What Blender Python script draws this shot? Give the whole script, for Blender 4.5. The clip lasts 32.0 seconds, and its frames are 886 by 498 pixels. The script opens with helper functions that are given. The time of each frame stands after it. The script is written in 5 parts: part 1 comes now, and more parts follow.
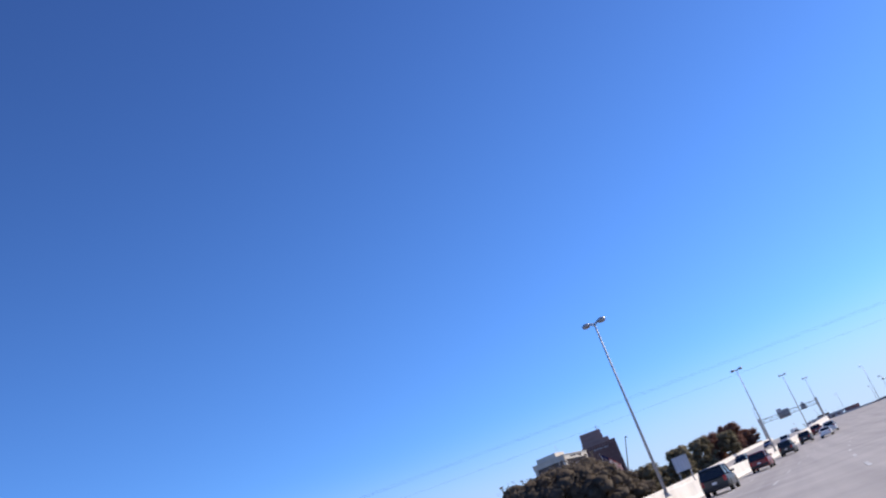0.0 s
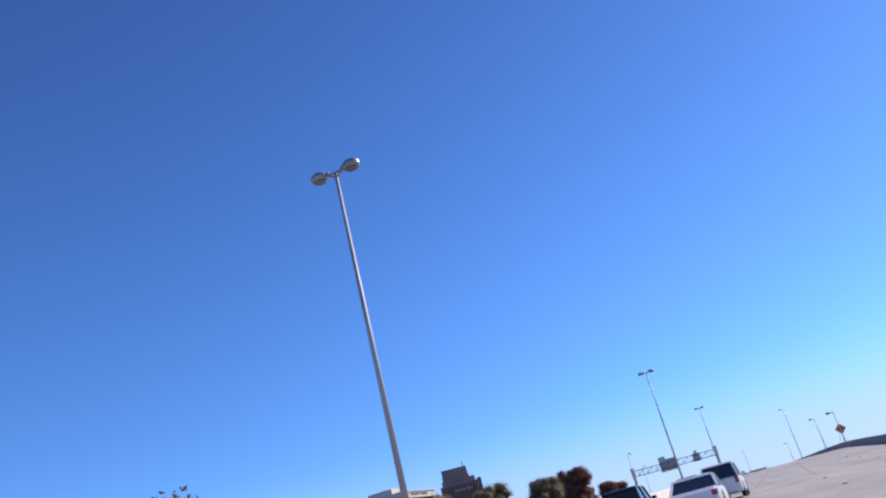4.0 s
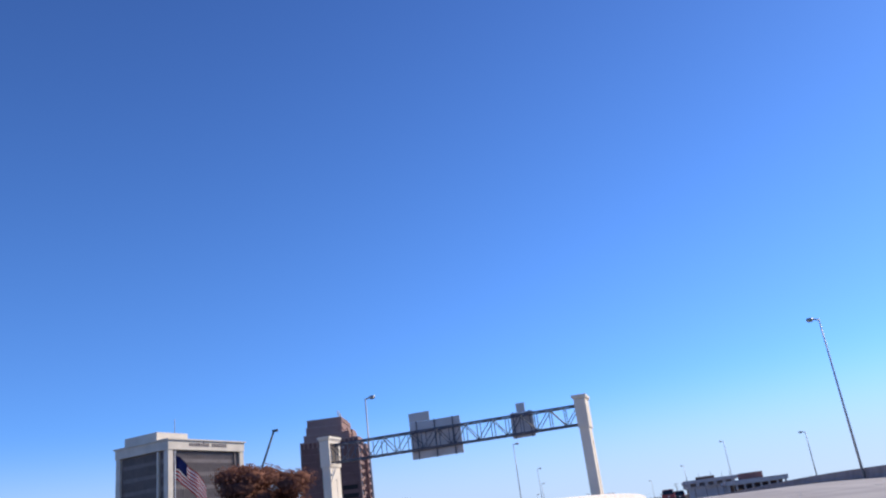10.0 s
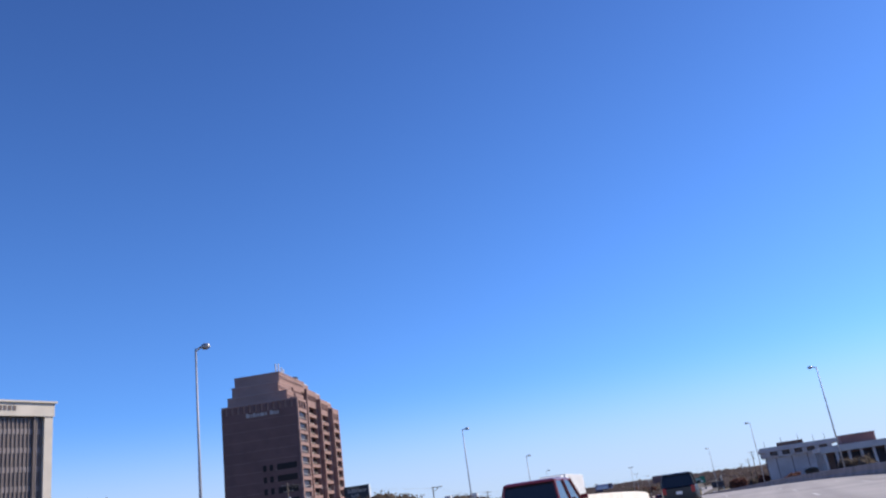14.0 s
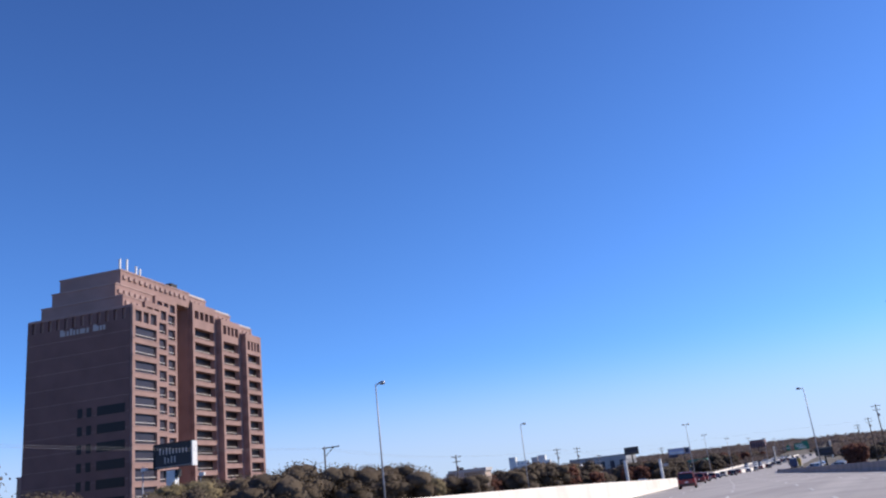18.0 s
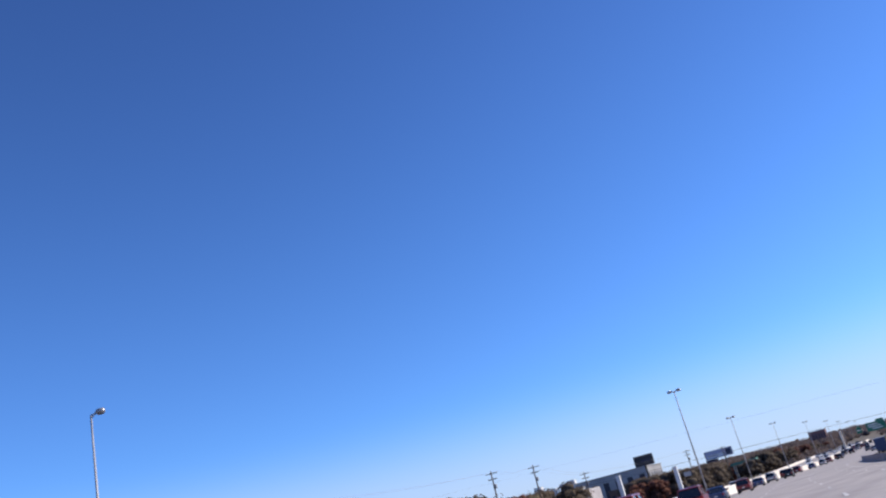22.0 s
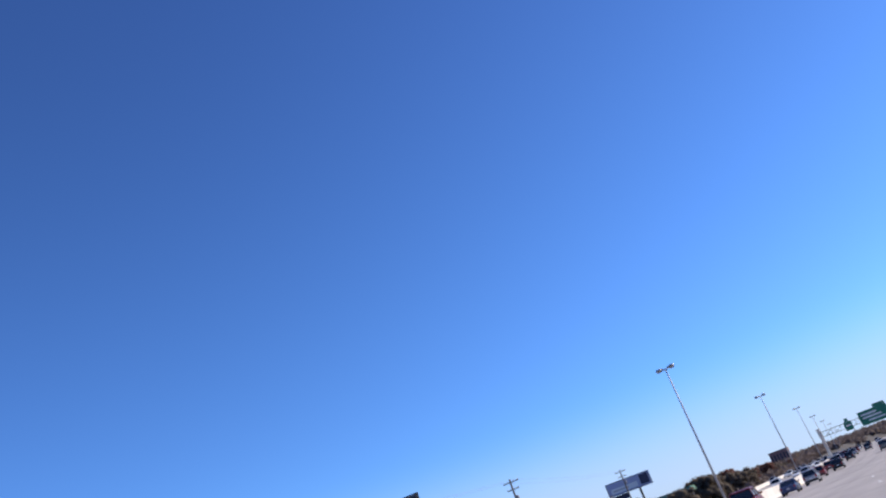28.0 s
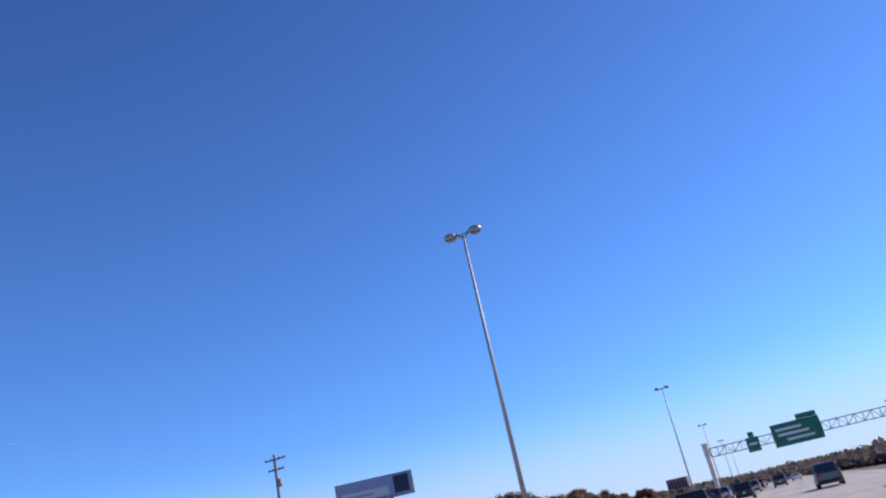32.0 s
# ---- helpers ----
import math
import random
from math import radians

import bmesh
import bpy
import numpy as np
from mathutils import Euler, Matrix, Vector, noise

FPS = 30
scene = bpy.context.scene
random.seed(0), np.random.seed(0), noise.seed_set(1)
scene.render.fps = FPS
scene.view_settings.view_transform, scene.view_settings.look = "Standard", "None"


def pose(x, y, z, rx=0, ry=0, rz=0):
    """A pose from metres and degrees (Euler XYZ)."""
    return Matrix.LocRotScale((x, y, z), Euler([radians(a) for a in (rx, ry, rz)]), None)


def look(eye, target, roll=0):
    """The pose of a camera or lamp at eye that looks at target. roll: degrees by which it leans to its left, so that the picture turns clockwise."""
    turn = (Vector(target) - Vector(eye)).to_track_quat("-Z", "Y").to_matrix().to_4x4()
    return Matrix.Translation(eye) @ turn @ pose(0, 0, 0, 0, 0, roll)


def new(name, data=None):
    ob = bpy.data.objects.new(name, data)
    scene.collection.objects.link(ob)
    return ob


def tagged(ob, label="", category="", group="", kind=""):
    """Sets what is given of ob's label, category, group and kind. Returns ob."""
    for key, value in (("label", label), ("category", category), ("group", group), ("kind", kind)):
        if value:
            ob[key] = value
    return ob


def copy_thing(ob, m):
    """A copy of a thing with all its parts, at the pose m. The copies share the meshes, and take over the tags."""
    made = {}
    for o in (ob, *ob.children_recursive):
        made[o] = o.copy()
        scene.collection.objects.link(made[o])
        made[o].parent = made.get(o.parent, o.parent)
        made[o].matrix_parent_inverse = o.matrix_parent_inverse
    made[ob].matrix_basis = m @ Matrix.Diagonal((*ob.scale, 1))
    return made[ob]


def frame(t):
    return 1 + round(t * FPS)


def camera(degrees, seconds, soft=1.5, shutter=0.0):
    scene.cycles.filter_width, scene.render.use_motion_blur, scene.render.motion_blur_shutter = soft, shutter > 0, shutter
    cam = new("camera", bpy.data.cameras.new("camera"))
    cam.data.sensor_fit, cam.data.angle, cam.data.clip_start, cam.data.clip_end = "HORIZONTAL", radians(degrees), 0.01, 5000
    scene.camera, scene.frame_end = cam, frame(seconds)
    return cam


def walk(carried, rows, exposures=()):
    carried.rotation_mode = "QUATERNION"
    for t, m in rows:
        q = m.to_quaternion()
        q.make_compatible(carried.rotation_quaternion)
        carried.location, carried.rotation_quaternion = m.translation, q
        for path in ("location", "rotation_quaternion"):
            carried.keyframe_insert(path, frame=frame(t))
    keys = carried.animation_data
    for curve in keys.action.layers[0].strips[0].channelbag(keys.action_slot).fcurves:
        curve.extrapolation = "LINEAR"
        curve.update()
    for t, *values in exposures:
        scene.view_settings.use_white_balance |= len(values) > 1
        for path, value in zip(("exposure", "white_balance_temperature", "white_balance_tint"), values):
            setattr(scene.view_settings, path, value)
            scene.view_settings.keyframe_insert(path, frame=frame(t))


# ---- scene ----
cam = camera(58.73, 32.0, soft=2.2)
# seconds, place, yaw to the left from +y, pitch, roll
PATH = [
    (0, 0.62, 1.60, 1.35, 17.07, 21.18, -20.05),
    (0.5, 0.81, 15.04, 1.28, 14.85, 21.58, -20.34),
    (1, 1.02, 28.90, 1.21, 13.86, 20.70, -20.64),
    (1.5, 1.36, 42.46, 1.16, 13.77, 20.22, -20.39),
    (2, 1.93, 55.57, 1.14, 12.83, 21.26, -20.28),
    (2.5, 2.75, 69.33, 1.13, 11.51, 21.66, -19.48),
    (3, 3.70, 82.72, 1.15, 10.89, 21.61, -18.59),
    (3.5, 4.75, 95.88, 1.23, 11.16, 21.74, -16.71),
    (5.5, 10.04, 149.05, 2.12, 12.02, 21.52, -11.17),
    (6, 11.52, 162.41, 2.48, 11.47, 21.35, -10.58),
    (6.5, 13.05, 175.61, 2.89, 11.68, 20.68, -9.90),
    (7, 14.49, 188.03, 3.32, 12.71, 20.82, -9.32),
    (7.5, 15.81, 199.75, 3.72, 12.96, 21.06, -9.92),
    (8, 17.36, 214.11, 4.24, 12.49, 20.55, -10.23),
    (8.5, 18.84, 228.18, 4.78, 12.67, 21.14, -9.77),
    (9, 19.95, 239.28, 5.19, 14.63, 20.73, -9.47),
    (9.5, 21.25, 253.19, 5.62, 14.69, 19.65, -8.15),
    (10, 22.28, 265.12, 5.90, 14.15, 19.51, -7.27),
    (10.5, 23.40, 278.85, 6.16, 14.63, 18.63, -6.33),
    (11, 24.28, 291.13, 6.34, 15.97, 17.75, -6.11),
    (11.5, 25.03, 303.89, 6.52, 16.62, 17.56, -5.92),
    (12, 25.57, 316.44, 6.68, 18.33, 17.72, -5.46),
    (12.5, 26.04, 332.56, 6.86, 17.98, 18.14, -6.06),
    (13, 26.26, 345.63, 6.97, 18.50, 18.04, -6.72),
    (13.5, 26.37, 358.21, 7.03, 19.05, 18.40, -7.51),
    (15.5, 25.46, 411.44, 6.96, 22.81, 18.21, -7.97),
    (16, 24.83, 424.85, 6.85, 23.67, 18.25, -7.32),
    (16.5, 24.13, 436.69, 6.73, 24.89, 16.85, -6.58),
    (17, 23.05, 451.24, 6.55, 25.71, 16.78, -6.32),
    (17.5, 21.77, 465.17, 6.37, 26.58, 16.68, -6.43),
    (18, 20.26, 478.83, 6.17, 27.36, 16.63, -6.51),
    (18.5, 18.60, 492.17, 5.94, 28.13, 16.50, -6.61),
    (19, 16.79, 505.68, 5.68, 28.92, 16.26, -6.66),
    (19.5, 14.83, 519.26, 5.37, 29.40, 15.86, -6.87),
    (20, 12.72, 532.73, 5.02, 29.84, 15.30, -8.03),
    (20.5, 10.50, 546.21, 4.65, 29.86, 16.78, -10.58),
    (21, 8.36, 558.99, 4.32, 29.68, 18.95, -13.16),
    (21.5, 6.21, 571.44, 4.03, 29.36, 19.52, -14.01),
    (22, 3.63, 585.96, 3.70, 28.63, 19.64, -14.17),
    (22.5, 1.03, 600.35, 3.39, 28.82, 19.66, -12.72),
    (23, -1.35, 613.63, 3.09, 28.26, 19.91, -13.54),
    (23.5, -3.88, 627.61, 2.79, 28.08, 19.19, -13.46),
    (24, -6.55, 642.38, 2.47, 27.76, 18.26, -13.59),
    (24.5, -8.94, 655.88, 2.17, 27.49, 19.41, -13.80),
    (26.5, -17.45, 707.31, 0.94, 25.64, 21.66, -19.33),
    (27, -19.86, 724.11, 0.61, 23.22, 22.06, -21.33),
    (27.5, -21.69, 737.68, 0.37, 22.75, 21.70, -20.37),
    (28, -23.13, 749.35, 0.18, 23.57, 22.40, -20.31),
    (28.5, -25.01, 766.98, -0.11, 22.32, 22.50, -18.75),
    (29, -26.24, 781.06, -0.34, 21.03, 22.22, -18.86),
    (29.5, -27.22, 794.30, -0.54, 20.99, 22.06, -18.92),
    (30, -28.00, 807.12, -0.74, 20.66, 22.00, -18.72),
    (30.5, -28.40, 814.74, -0.86, 20.50, 22.56, -18.04),
    (31, -28.88, 827.84, -1.06, 21.26, 22.64, -16.35),
    (31.5, -29.20, 842.25, -1.28, 22.00, 22.21, -15.26),
    (32, -29.48, 857.37, -1.51, 19.99, 20.72, -12.67),
]
rows = []
for t, x, y, z, yaw, pitch, roll in PATH:
    a, b = radians(yaw), radians(pitch)
    rows.append((t, look((x, y, z), (x - math.sin(a) * math.cos(b), y + math.cos(a) * math.cos(b), z + math.sin(b)), roll)))
walk(cam, rows, [(0, 0.0), (32, 0.0)])

# ---- light ----
SUN_AZ, SUN_EL = 47.0, 36.0          # degrees to the right of +y, and up
world = bpy.data.worlds.new("sky")
world.use_nodes = True
scene.world = world
wn, wl = world.node_tree.nodes, world.node_tree.links
wn.clear()
sky = wn.new("ShaderNodeTexSky")
sky.sky_type, sky.sun_disc = "NISHITA", False
sky.sun_elevation, sky.sun_rotation = radians(SUN_EL), radians(SUN_AZ)
sky.altitude, sky.air_density, sky.dust_density, sky.ozone_density = 1500, 1.0, 0.5, 4.0
tone = wn.new("ShaderNodeHueSaturation")
tone.inputs["Saturation"].default_value = 1.0
back = wn.new("ShaderNodeBackground")
back.inputs["Strength"].default_value = 0.13
wout = wn.new("ShaderNodeOutputWorld")
wl.new(sky.outputs[0], tone.inputs["Color"])
tint = wn.new("ShaderNodeMix")
tint.data_type, tint.blend_type = "RGBA", "MULTIPLY"
tint.inputs["Factor"].default_value = 1.0
tint.inputs["B"].default_value = (0.60, 0.935, 1.43, 1)
wl.new(tone.outputs[0], tint.inputs["A"])
place, axes3, low, haze = wn.new("ShaderNodeTexCoord"), wn.new("ShaderNodeSeparateXYZ"), wn.new("ShaderNodeMapRange"), wn.new("ShaderNodeMix")
low.interpolation_type = "SMOOTHERSTEP"
low.inputs["From Min"].default_value, low.inputs["From Max"].default_value = 0.0, 0.17
low.inputs["To Min"].default_value, low.inputs["To Max"].default_value = 0.75, 0.0
haze.data_type = "RGBA"
haze.inputs["B"].default_value = (4.45, 5.12, 6.95, 1)
wl.new(place.outputs["Generated"], axes3.inputs[0])
wl.new(axes3.outputs["Z"], low.inputs["Value"])
wl.new(low.outputs["Result"], haze.inputs["Factor"])
wl.new(tint.outputs["Result"], haze.inputs["A"])
high, deep = wn.new("ShaderNodeMapRange"), wn.new("ShaderNodeMix")
high.interpolation_type = "SMOOTHSTEP"
high.inputs["From Min"].default_value, high.inputs["From Max"].default_value = 0.25, 0.85
deep.data_type, deep.blend_type = "RGBA", "MULTIPLY"
deep.inputs["B"].default_value = (0.80, 0.74, 0.80, 1)
wl.new(axes3.outputs["Z"], high.inputs["Value"])
wl.new(high.outputs["Result"], deep.inputs["Factor"])
wl.new(haze.outputs["Result"], deep.inputs["A"])
wl.new(deep.outputs["Result"], back.inputs[0])
wl.new(back.outputs[0], wout.inputs[0])
sun = new("sun", bpy.data.lights.new("sun", "SUN"))
sun.data.energy, sun.data.angle, sun.data.color = 5.0, radians(0.53), (1.0, 0.90, 0.77)
sa, se = radians(SUN_AZ), radians(SUN_EL)
sun.matrix_world = look((math.sin(sa) * math.cos(se) * 100, math.cos(sa) * math.cos(se) * 100, math.sin(se) * 100), (0, 0, 0))


# ---- materials ----
def mat(name, base, rough=0.8, metal=0.0, vary=0.12, scale=1.0, bump=0.0, second=None, spec=0.5, rand=0.0):
    """A painted, mineral or metal surface: base colour with stains and grain at two scales, and fine relief."""
    m = bpy.data.materials.new(name)
    m.use_nodes = True
    n, l = m.node_tree.nodes, m.node_tree.links
    p = n["Principled BSDF"]
    p.inputs["Roughness"].default_value, p.inputs["Metallic"].default_value = rough, metal
    p.inputs["Specular IOR Level"].default_value = spec
    geo = n.new("ShaderNodeNewGeometry")
    big, fine = n.new("ShaderNodeTexNoise"), n.new("ShaderNodeTexNoise")
    big.inputs["Scale"].default_value, big.inputs["Detail"].default_value = 0.35 * scale, 5
    fine.inputs["Scale"].default_value, fine.inputs["Detail"].default_value = 9.0 * scale, 6
    l.new(geo.outputs["Position"], big.inputs["Vector"])
    l.new(geo.outputs["Position"], fine.inputs["Vector"])
    mix = n.new("ShaderNodeMix")
    mix.data_type = "RGBA"
    dark = second or tuple(c * (1 - 2.2 * vary) for c in base)
    mix.inputs["A"].default_value, mix.inputs["B"].default_value = (*dark, 1), (*base, 1)
    ramp = n.new("ShaderNodeMapRange")
    ramp.inputs["From Min"].default_value, ramp.inputs["From Max"].default_value = 0.3, 0.62
    l.new(big.outputs["Fac"], ramp.inputs["Value"])
    l.new(ramp.outputs["Result"], mix.inputs["Factor"])
    hsv = n.new("ShaderNodeHueSaturation")
    val = n.new("ShaderNodeMapRange")
    val.inputs["To Min"].default_value, val.inputs["To Max"].default_value = 1 - vary, 1 + vary
    l.new(fine.outputs["Fac"], val.inputs["Value"])
    l.new(mix.outputs["Result"], hsv.inputs["Color"])
    if rand:
        info, mul = n.new("ShaderNodeObjectInfo"), n.new("ShaderNodeMath")
        rr = n.new("ShaderNodeMapRange")
        rr.inputs["To Min"].default_value, rr.inputs["To Max"].default_value = 1 - rand, 1 + rand
        mul.operation = "MULTIPLY"
        l.new(info.outputs["Random"], rr.inputs["Value"])
        l.new(rr.outputs["Result"], mul.inputs[0])
        l.new(val.outputs["Result"], mul.inputs[1])
        l.new(mul.outputs[0], hsv.inputs["Value"])
    else:
        l.new(val.outputs["Result"], hsv.inputs["Value"])
    l.new(hsv.outputs["Color"], p.inputs["Base Color"])
    if bump:
        b = n.new("ShaderNodeBump")
        b.inputs["Strength"].default_value, b.inputs["Distance"].default_value = bump, 0.02
        l.new(fine.outputs["Fac"], b.inputs["Height"])
        l.new(b.outputs["Normal"], p.inputs["Normal"])
    return m


def leaf_mat(name, base, other, soft=(0.2, 0.1, 0.7)):
    """Foliage: each leaf its own tone, some light through it."""
    m = bpy.data.materials.new(name)
    m.use_nodes = True
    n, l = m.node_tree.nodes, m.node_tree.links
    p = n["Principled BSDF"]
    p.inputs["Roughness"].default_value = 0.8
    p.inputs["Specular IOR Level"].default_value = 0.08
    geo, mix = n.new("ShaderNodeNewGeometry"), n.new("ShaderNodeMix")
    mix.data_type = "RGBA"
    mix.inputs["A"].default_value, mix.inputs["B"].default_value = (*base, 1), (*other, 1)
    l.new(geo.outputs["Random Per Island"], mix.inputs["Factor"])
    l.new(mix.outputs["Result"], p.inputs["Base Color"])
    lift, unit = n.new("ShaderNodeVectorMath"), n.new("ShaderNodeVectorMath")     # leaves share a softened lie
    lift.operation, unit.operation = "ADD", "NORMALIZE"
    lift.inputs[1].default_value = soft
    l.new(geo.outputs["Normal"], lift.inputs[0])
    l.new(lift.outputs[0], unit.inputs[0])
    l.new(unit.outputs[0], p.inputs["Normal"])
    tr, add = n.new("ShaderNodeBsdfTranslucent"), n.new("ShaderNodeMixShader")
    l.new(mix.outputs["Result"], tr.inputs["Color"])
    add.inputs["Fac"].default_value = 0.3
    l.new(p.outputs[0], add.inputs[1])
    l.new(tr.outputs[0], add.inputs[2])
    l.new(add.outputs[0], n["Material Output"].inputs["Surface"])
    return m


M_ROAD = mat("road_concrete", (0.445, 0.398, 0.362), 0.85, 0, 0.10, 0.6, 0.3)
rn, rl = M_ROAD.node_tree.nodes, M_ROAD.node_tree.links      # tyre tracks and drips drawn out along the lanes
rp = rn["Principled BSDF"]
src = rp.inputs["Base Color"].links[0].from_socket
rg, rm, rt, rr_, rx = rn.new("ShaderNodeNewGeometry"), rn.new("ShaderNodeMapping"), rn.new("ShaderNodeTexNoise"), rn.new("ShaderNodeMapRange"), rn.new("ShaderNodeMix")
rm.inputs["Scale"].default_value = (0.75, 0.012, 1.0)
rt.inputs["Scale"].default_value, rt.inputs["Detail"].default_value = 1.0, 4
rr_.inputs["From Min"].default_value, rr_.inputs["From Max"].default_value = 0.35, 0.68
rr_.inputs["To Min"].default_value, rr_.inputs["To Max"].default_value = 0.0, 0.55
rx.data_type, rx.blend_type = "RGBA", "MULTIPLY"
rx.inputs["B"].default_value = (0.62, 0.61, 0.62, 1)
rl.new(rg.outputs["Position"], rm.inputs["Vector"])
rl.new(rm.outputs["Vector"], rt.inputs["Vector"])
rl.new(rt.outputs["Fac"], rr_.inputs["Value"])
rl.new(rr_.outputs["Result"], rx.inputs["Factor"])
rl.new(src, rx.inputs["A"])
rl.new(rx.outputs["Result"], rp.inputs["Base Color"])
M_LINE = mat("lane_paint", (0.62, 0.60, 0.565), 0.7, 0, 0.18, 2)
M_WALL = mat("barrier_concrete", (0.86, 0.78, 0.67), 0.85, 0, 0.08, 1.2, 0.2, rand=0.03)
# dark tone that also carries shade: shoulder barrier, column groove edge, hall clerestory
M_RAIL = mat("dark_concrete", (0.30, 0.24, 0.22), 0.9, 0, 0.15, 1.5, 0.3, rand=0.05)
M_COLUMN = mat("cast_concrete", (0.82, 0.72, 0.58), 0.85, 0, 0.07, 1.0, 0.2)
M_GALV = mat("galvanised_steel", (0.40, 0.40, 0.42), 0.55, 0.2, 0.10, 3)
M_TRUSS = mat("truss_steel", (0.075, 0.095, 0.14), 0.5, 0.2, 0.12, 3)
M_SIGNBACK = mat("sign_back_aluminium", (0.52, 0.49, 0.47), 0.5, 0.2, 0.08, 2)
M_GREEN = mat("sign_green", (0.01, 0.17, 0.10), 0.5, 0, 0.06, 2)
M_WHITE = mat("white_paint", (0.78, 0.77, 0.74), 0.6, 0, 0.06, 1.5)
M_ORANGE = mat("sign_orange", (0.75, 0.22, 0.05), 0.5, 0, 0.06, 2)
M_LAMP = mat("lamp_housing", (0.40, 0.39, 0.38), 0.42, 0.6, 0.08, 3)
M_LENS = mat("lamp_glass", (0.16, 0.16, 0.17), 0.2, 0.0, 0.05, 3)
M_GRANITE = mat("pink_granite", (0.365, 0.238, 0.208), 0.85, 0, 0.08, 0.8, 0.1, spec=0.1)
M_GRANITE2 = mat("pale_granite_band", (0.43, 0.30, 0.265), 0.85, 0, 0.08, 0.8, 0.1, spec=0.1)
# polished front stone; on the recess the same dark colour stands in for shade
M_POLISHED_SHADE = mat("polished_and_shaded_granite", (0.20, 0.112, 0.098), 0.6, 0, 0.08, 0.8, 0.05, spec=0.15)
# darker copy of the window glass, with the shade of bays and front in its colour
M_SHADEGLASS = mat("shaded_brown_glass", (0.022, 0.016, 0.016), 0.35, 0.0, 0.10, 0.4, spec=0.2)
M_GLASS = mat("dark_window_glass", (0.05, 0.045, 0.06), 0.4, 0.0, 0.10, 0.4, spec=0.25)
M_SILL = mat("pale_sill", (0.55, 0.50, 0.46), 0.7, 0, 0.06, 1)
M_LETTER = mat("dull_letter_metal", (0.50, 0.45, 0.42), 0.6, 0, 0.06, 1)
M_BOARD = mat("board_paint", (0.62, 0.63, 0.66), 0.6, 0, 0.08, 1.2)
M_CREAM = mat("cream_concrete", (0.72, 0.64, 0.53), 0.8, 0, 0.07, 0.8, 0.1)
M_CURTAIN = mat("bronze_curtain_wall", (0.155, 0.118, 0.105), 0.5, 0.0, 0.12, 0.5)
M_MULLION = mat("mullion_metal", (0.27, 0.22, 0.20), 0.5, 0.2, 0.1, 2)
M_GRASS = mat("dry_grass", (0.15, 0.12, 0.085), 0.95, 0, 0.25, 0.5, 0.6, second=(0.10, 0.085, 0.055))
M_BARK = mat("bark", (0.12, 0.09, 0.07), 0.95, 0, 0.2, 4, 0.6)
M_WOOD = mat("pole_wood", (0.16, 0.12, 0.09), 0.9, 0, 0.2, 4, 0.4)
M_CABLE = mat("cable_black", (0.02, 0.02, 0.022), 0.6)
# lighter cable colour that stands in for sunlight on the wires
M_WIRE = mat("sunlit_wire", (0.33, 0.32, 0.32), 0.6, 0.3)
M_OAK = leaf_mat("oak_leaves", (0.108, 0.082, 0.059), (0.168, 0.130, 0.095))
M_RUST = leaf_mat("autumn_leaves", (0.15, 0.066, 0.048), (0.29, 0.135, 0.09))
M_OLIVE = leaf_mat("olive_leaves", (0.165, 0.135, 0.078), (0.27, 0.215, 0.125))
M_FAR = leaf_mat("far_woods", (0.15, 0.115, 0.102), (0.20, 0.155, 0.138), (0.3, 0.2, 1.4))
M_DARK = mat("dark_panel", (0.03, 0.03, 0.035), 0.5, 0, 0.1, 1)
M_NAVY = mat("navy_panel", (0.02, 0.025, 0.07), 0.4, 0, 0.1, 1)
M_PALE = mat("pale_blue_panel", (0.40, 0.42, 0.55), 0.5, 0, 0.08, 0.6)
M_TAN = mat("tan_stucco", (0.56, 0.44, 0.36), 0.85, 0, 0.08, 0.8)
M_BROWN = mat("brown_brick", (0.20, 0.12, 0.09), 0.85, 0, 0.12, 0.8)
M_GREY = mat("grey_concrete", (0.40, 0.39, 0.38), 0.85, 0, 0.1, 0.6)
M_REDBRICK = mat("red_brick", (0.33, 0.16, 0.135), 0.85, 0, 0.1, 0.8)
M_HALL = mat("pale_cast_concrete", (0.58, 0.53, 0.51), 0.85, 0, 0.1, 0.6)
M_ROOFGREEN = mat("green_metal_roof", (0.10, 0.25, 0.17), 0.5, 0.1, 0.08, 1)
M_YELLOW = mat("machine_yellow", (0.60, 0.38, 0.05), 0.5, 0, 0.1, 1)
M_RED = mat("flag_red", (0.55, 0.05, 0.06), 0.8)
M_BLUE = mat("flag_blue", (0.03, 0.04, 0.16), 0.8)
M_TYRE = mat("tyre_rubber", (0.02, 0.02, 0.02), 0.9)
M_RIM = mat("alloy_rim", (0.45, 0.45, 0.46), 0.35, 0.8)
M_CARGLASS = mat("car_glass", (0.02, 0.022, 0.025), 0.08, 0, 0.02, 1, spec=0.8)
M_TAIL = mat("tail_light", (0.40, 0.02, 0.02), 0.25)
M_HEAD = mat("head_light", (0.75, 0.75, 0.72), 0.15)
M_TRIM = mat("black_plastic", (0.03, 0.03, 0.03), 0.7)
PAINT = {k: mat("car_paint_" + k, c, 0.28, me, 0.03, 1, spec=0.6) for k, c, me in (
    ("black", (0.015, 0.015, 0.018), 0.1), ("maroon", (0.22, 0.025, 0.03), 0.2), ("white", (0.75, 0.75, 0.74), 0.0),
    ("silver", (0.42, 0.43, 0.45), 0.5), ("blue", (0.03, 0.05, 0.13), 0.3), ("grey", (0.14, 0.145, 0.15), 0.4))}


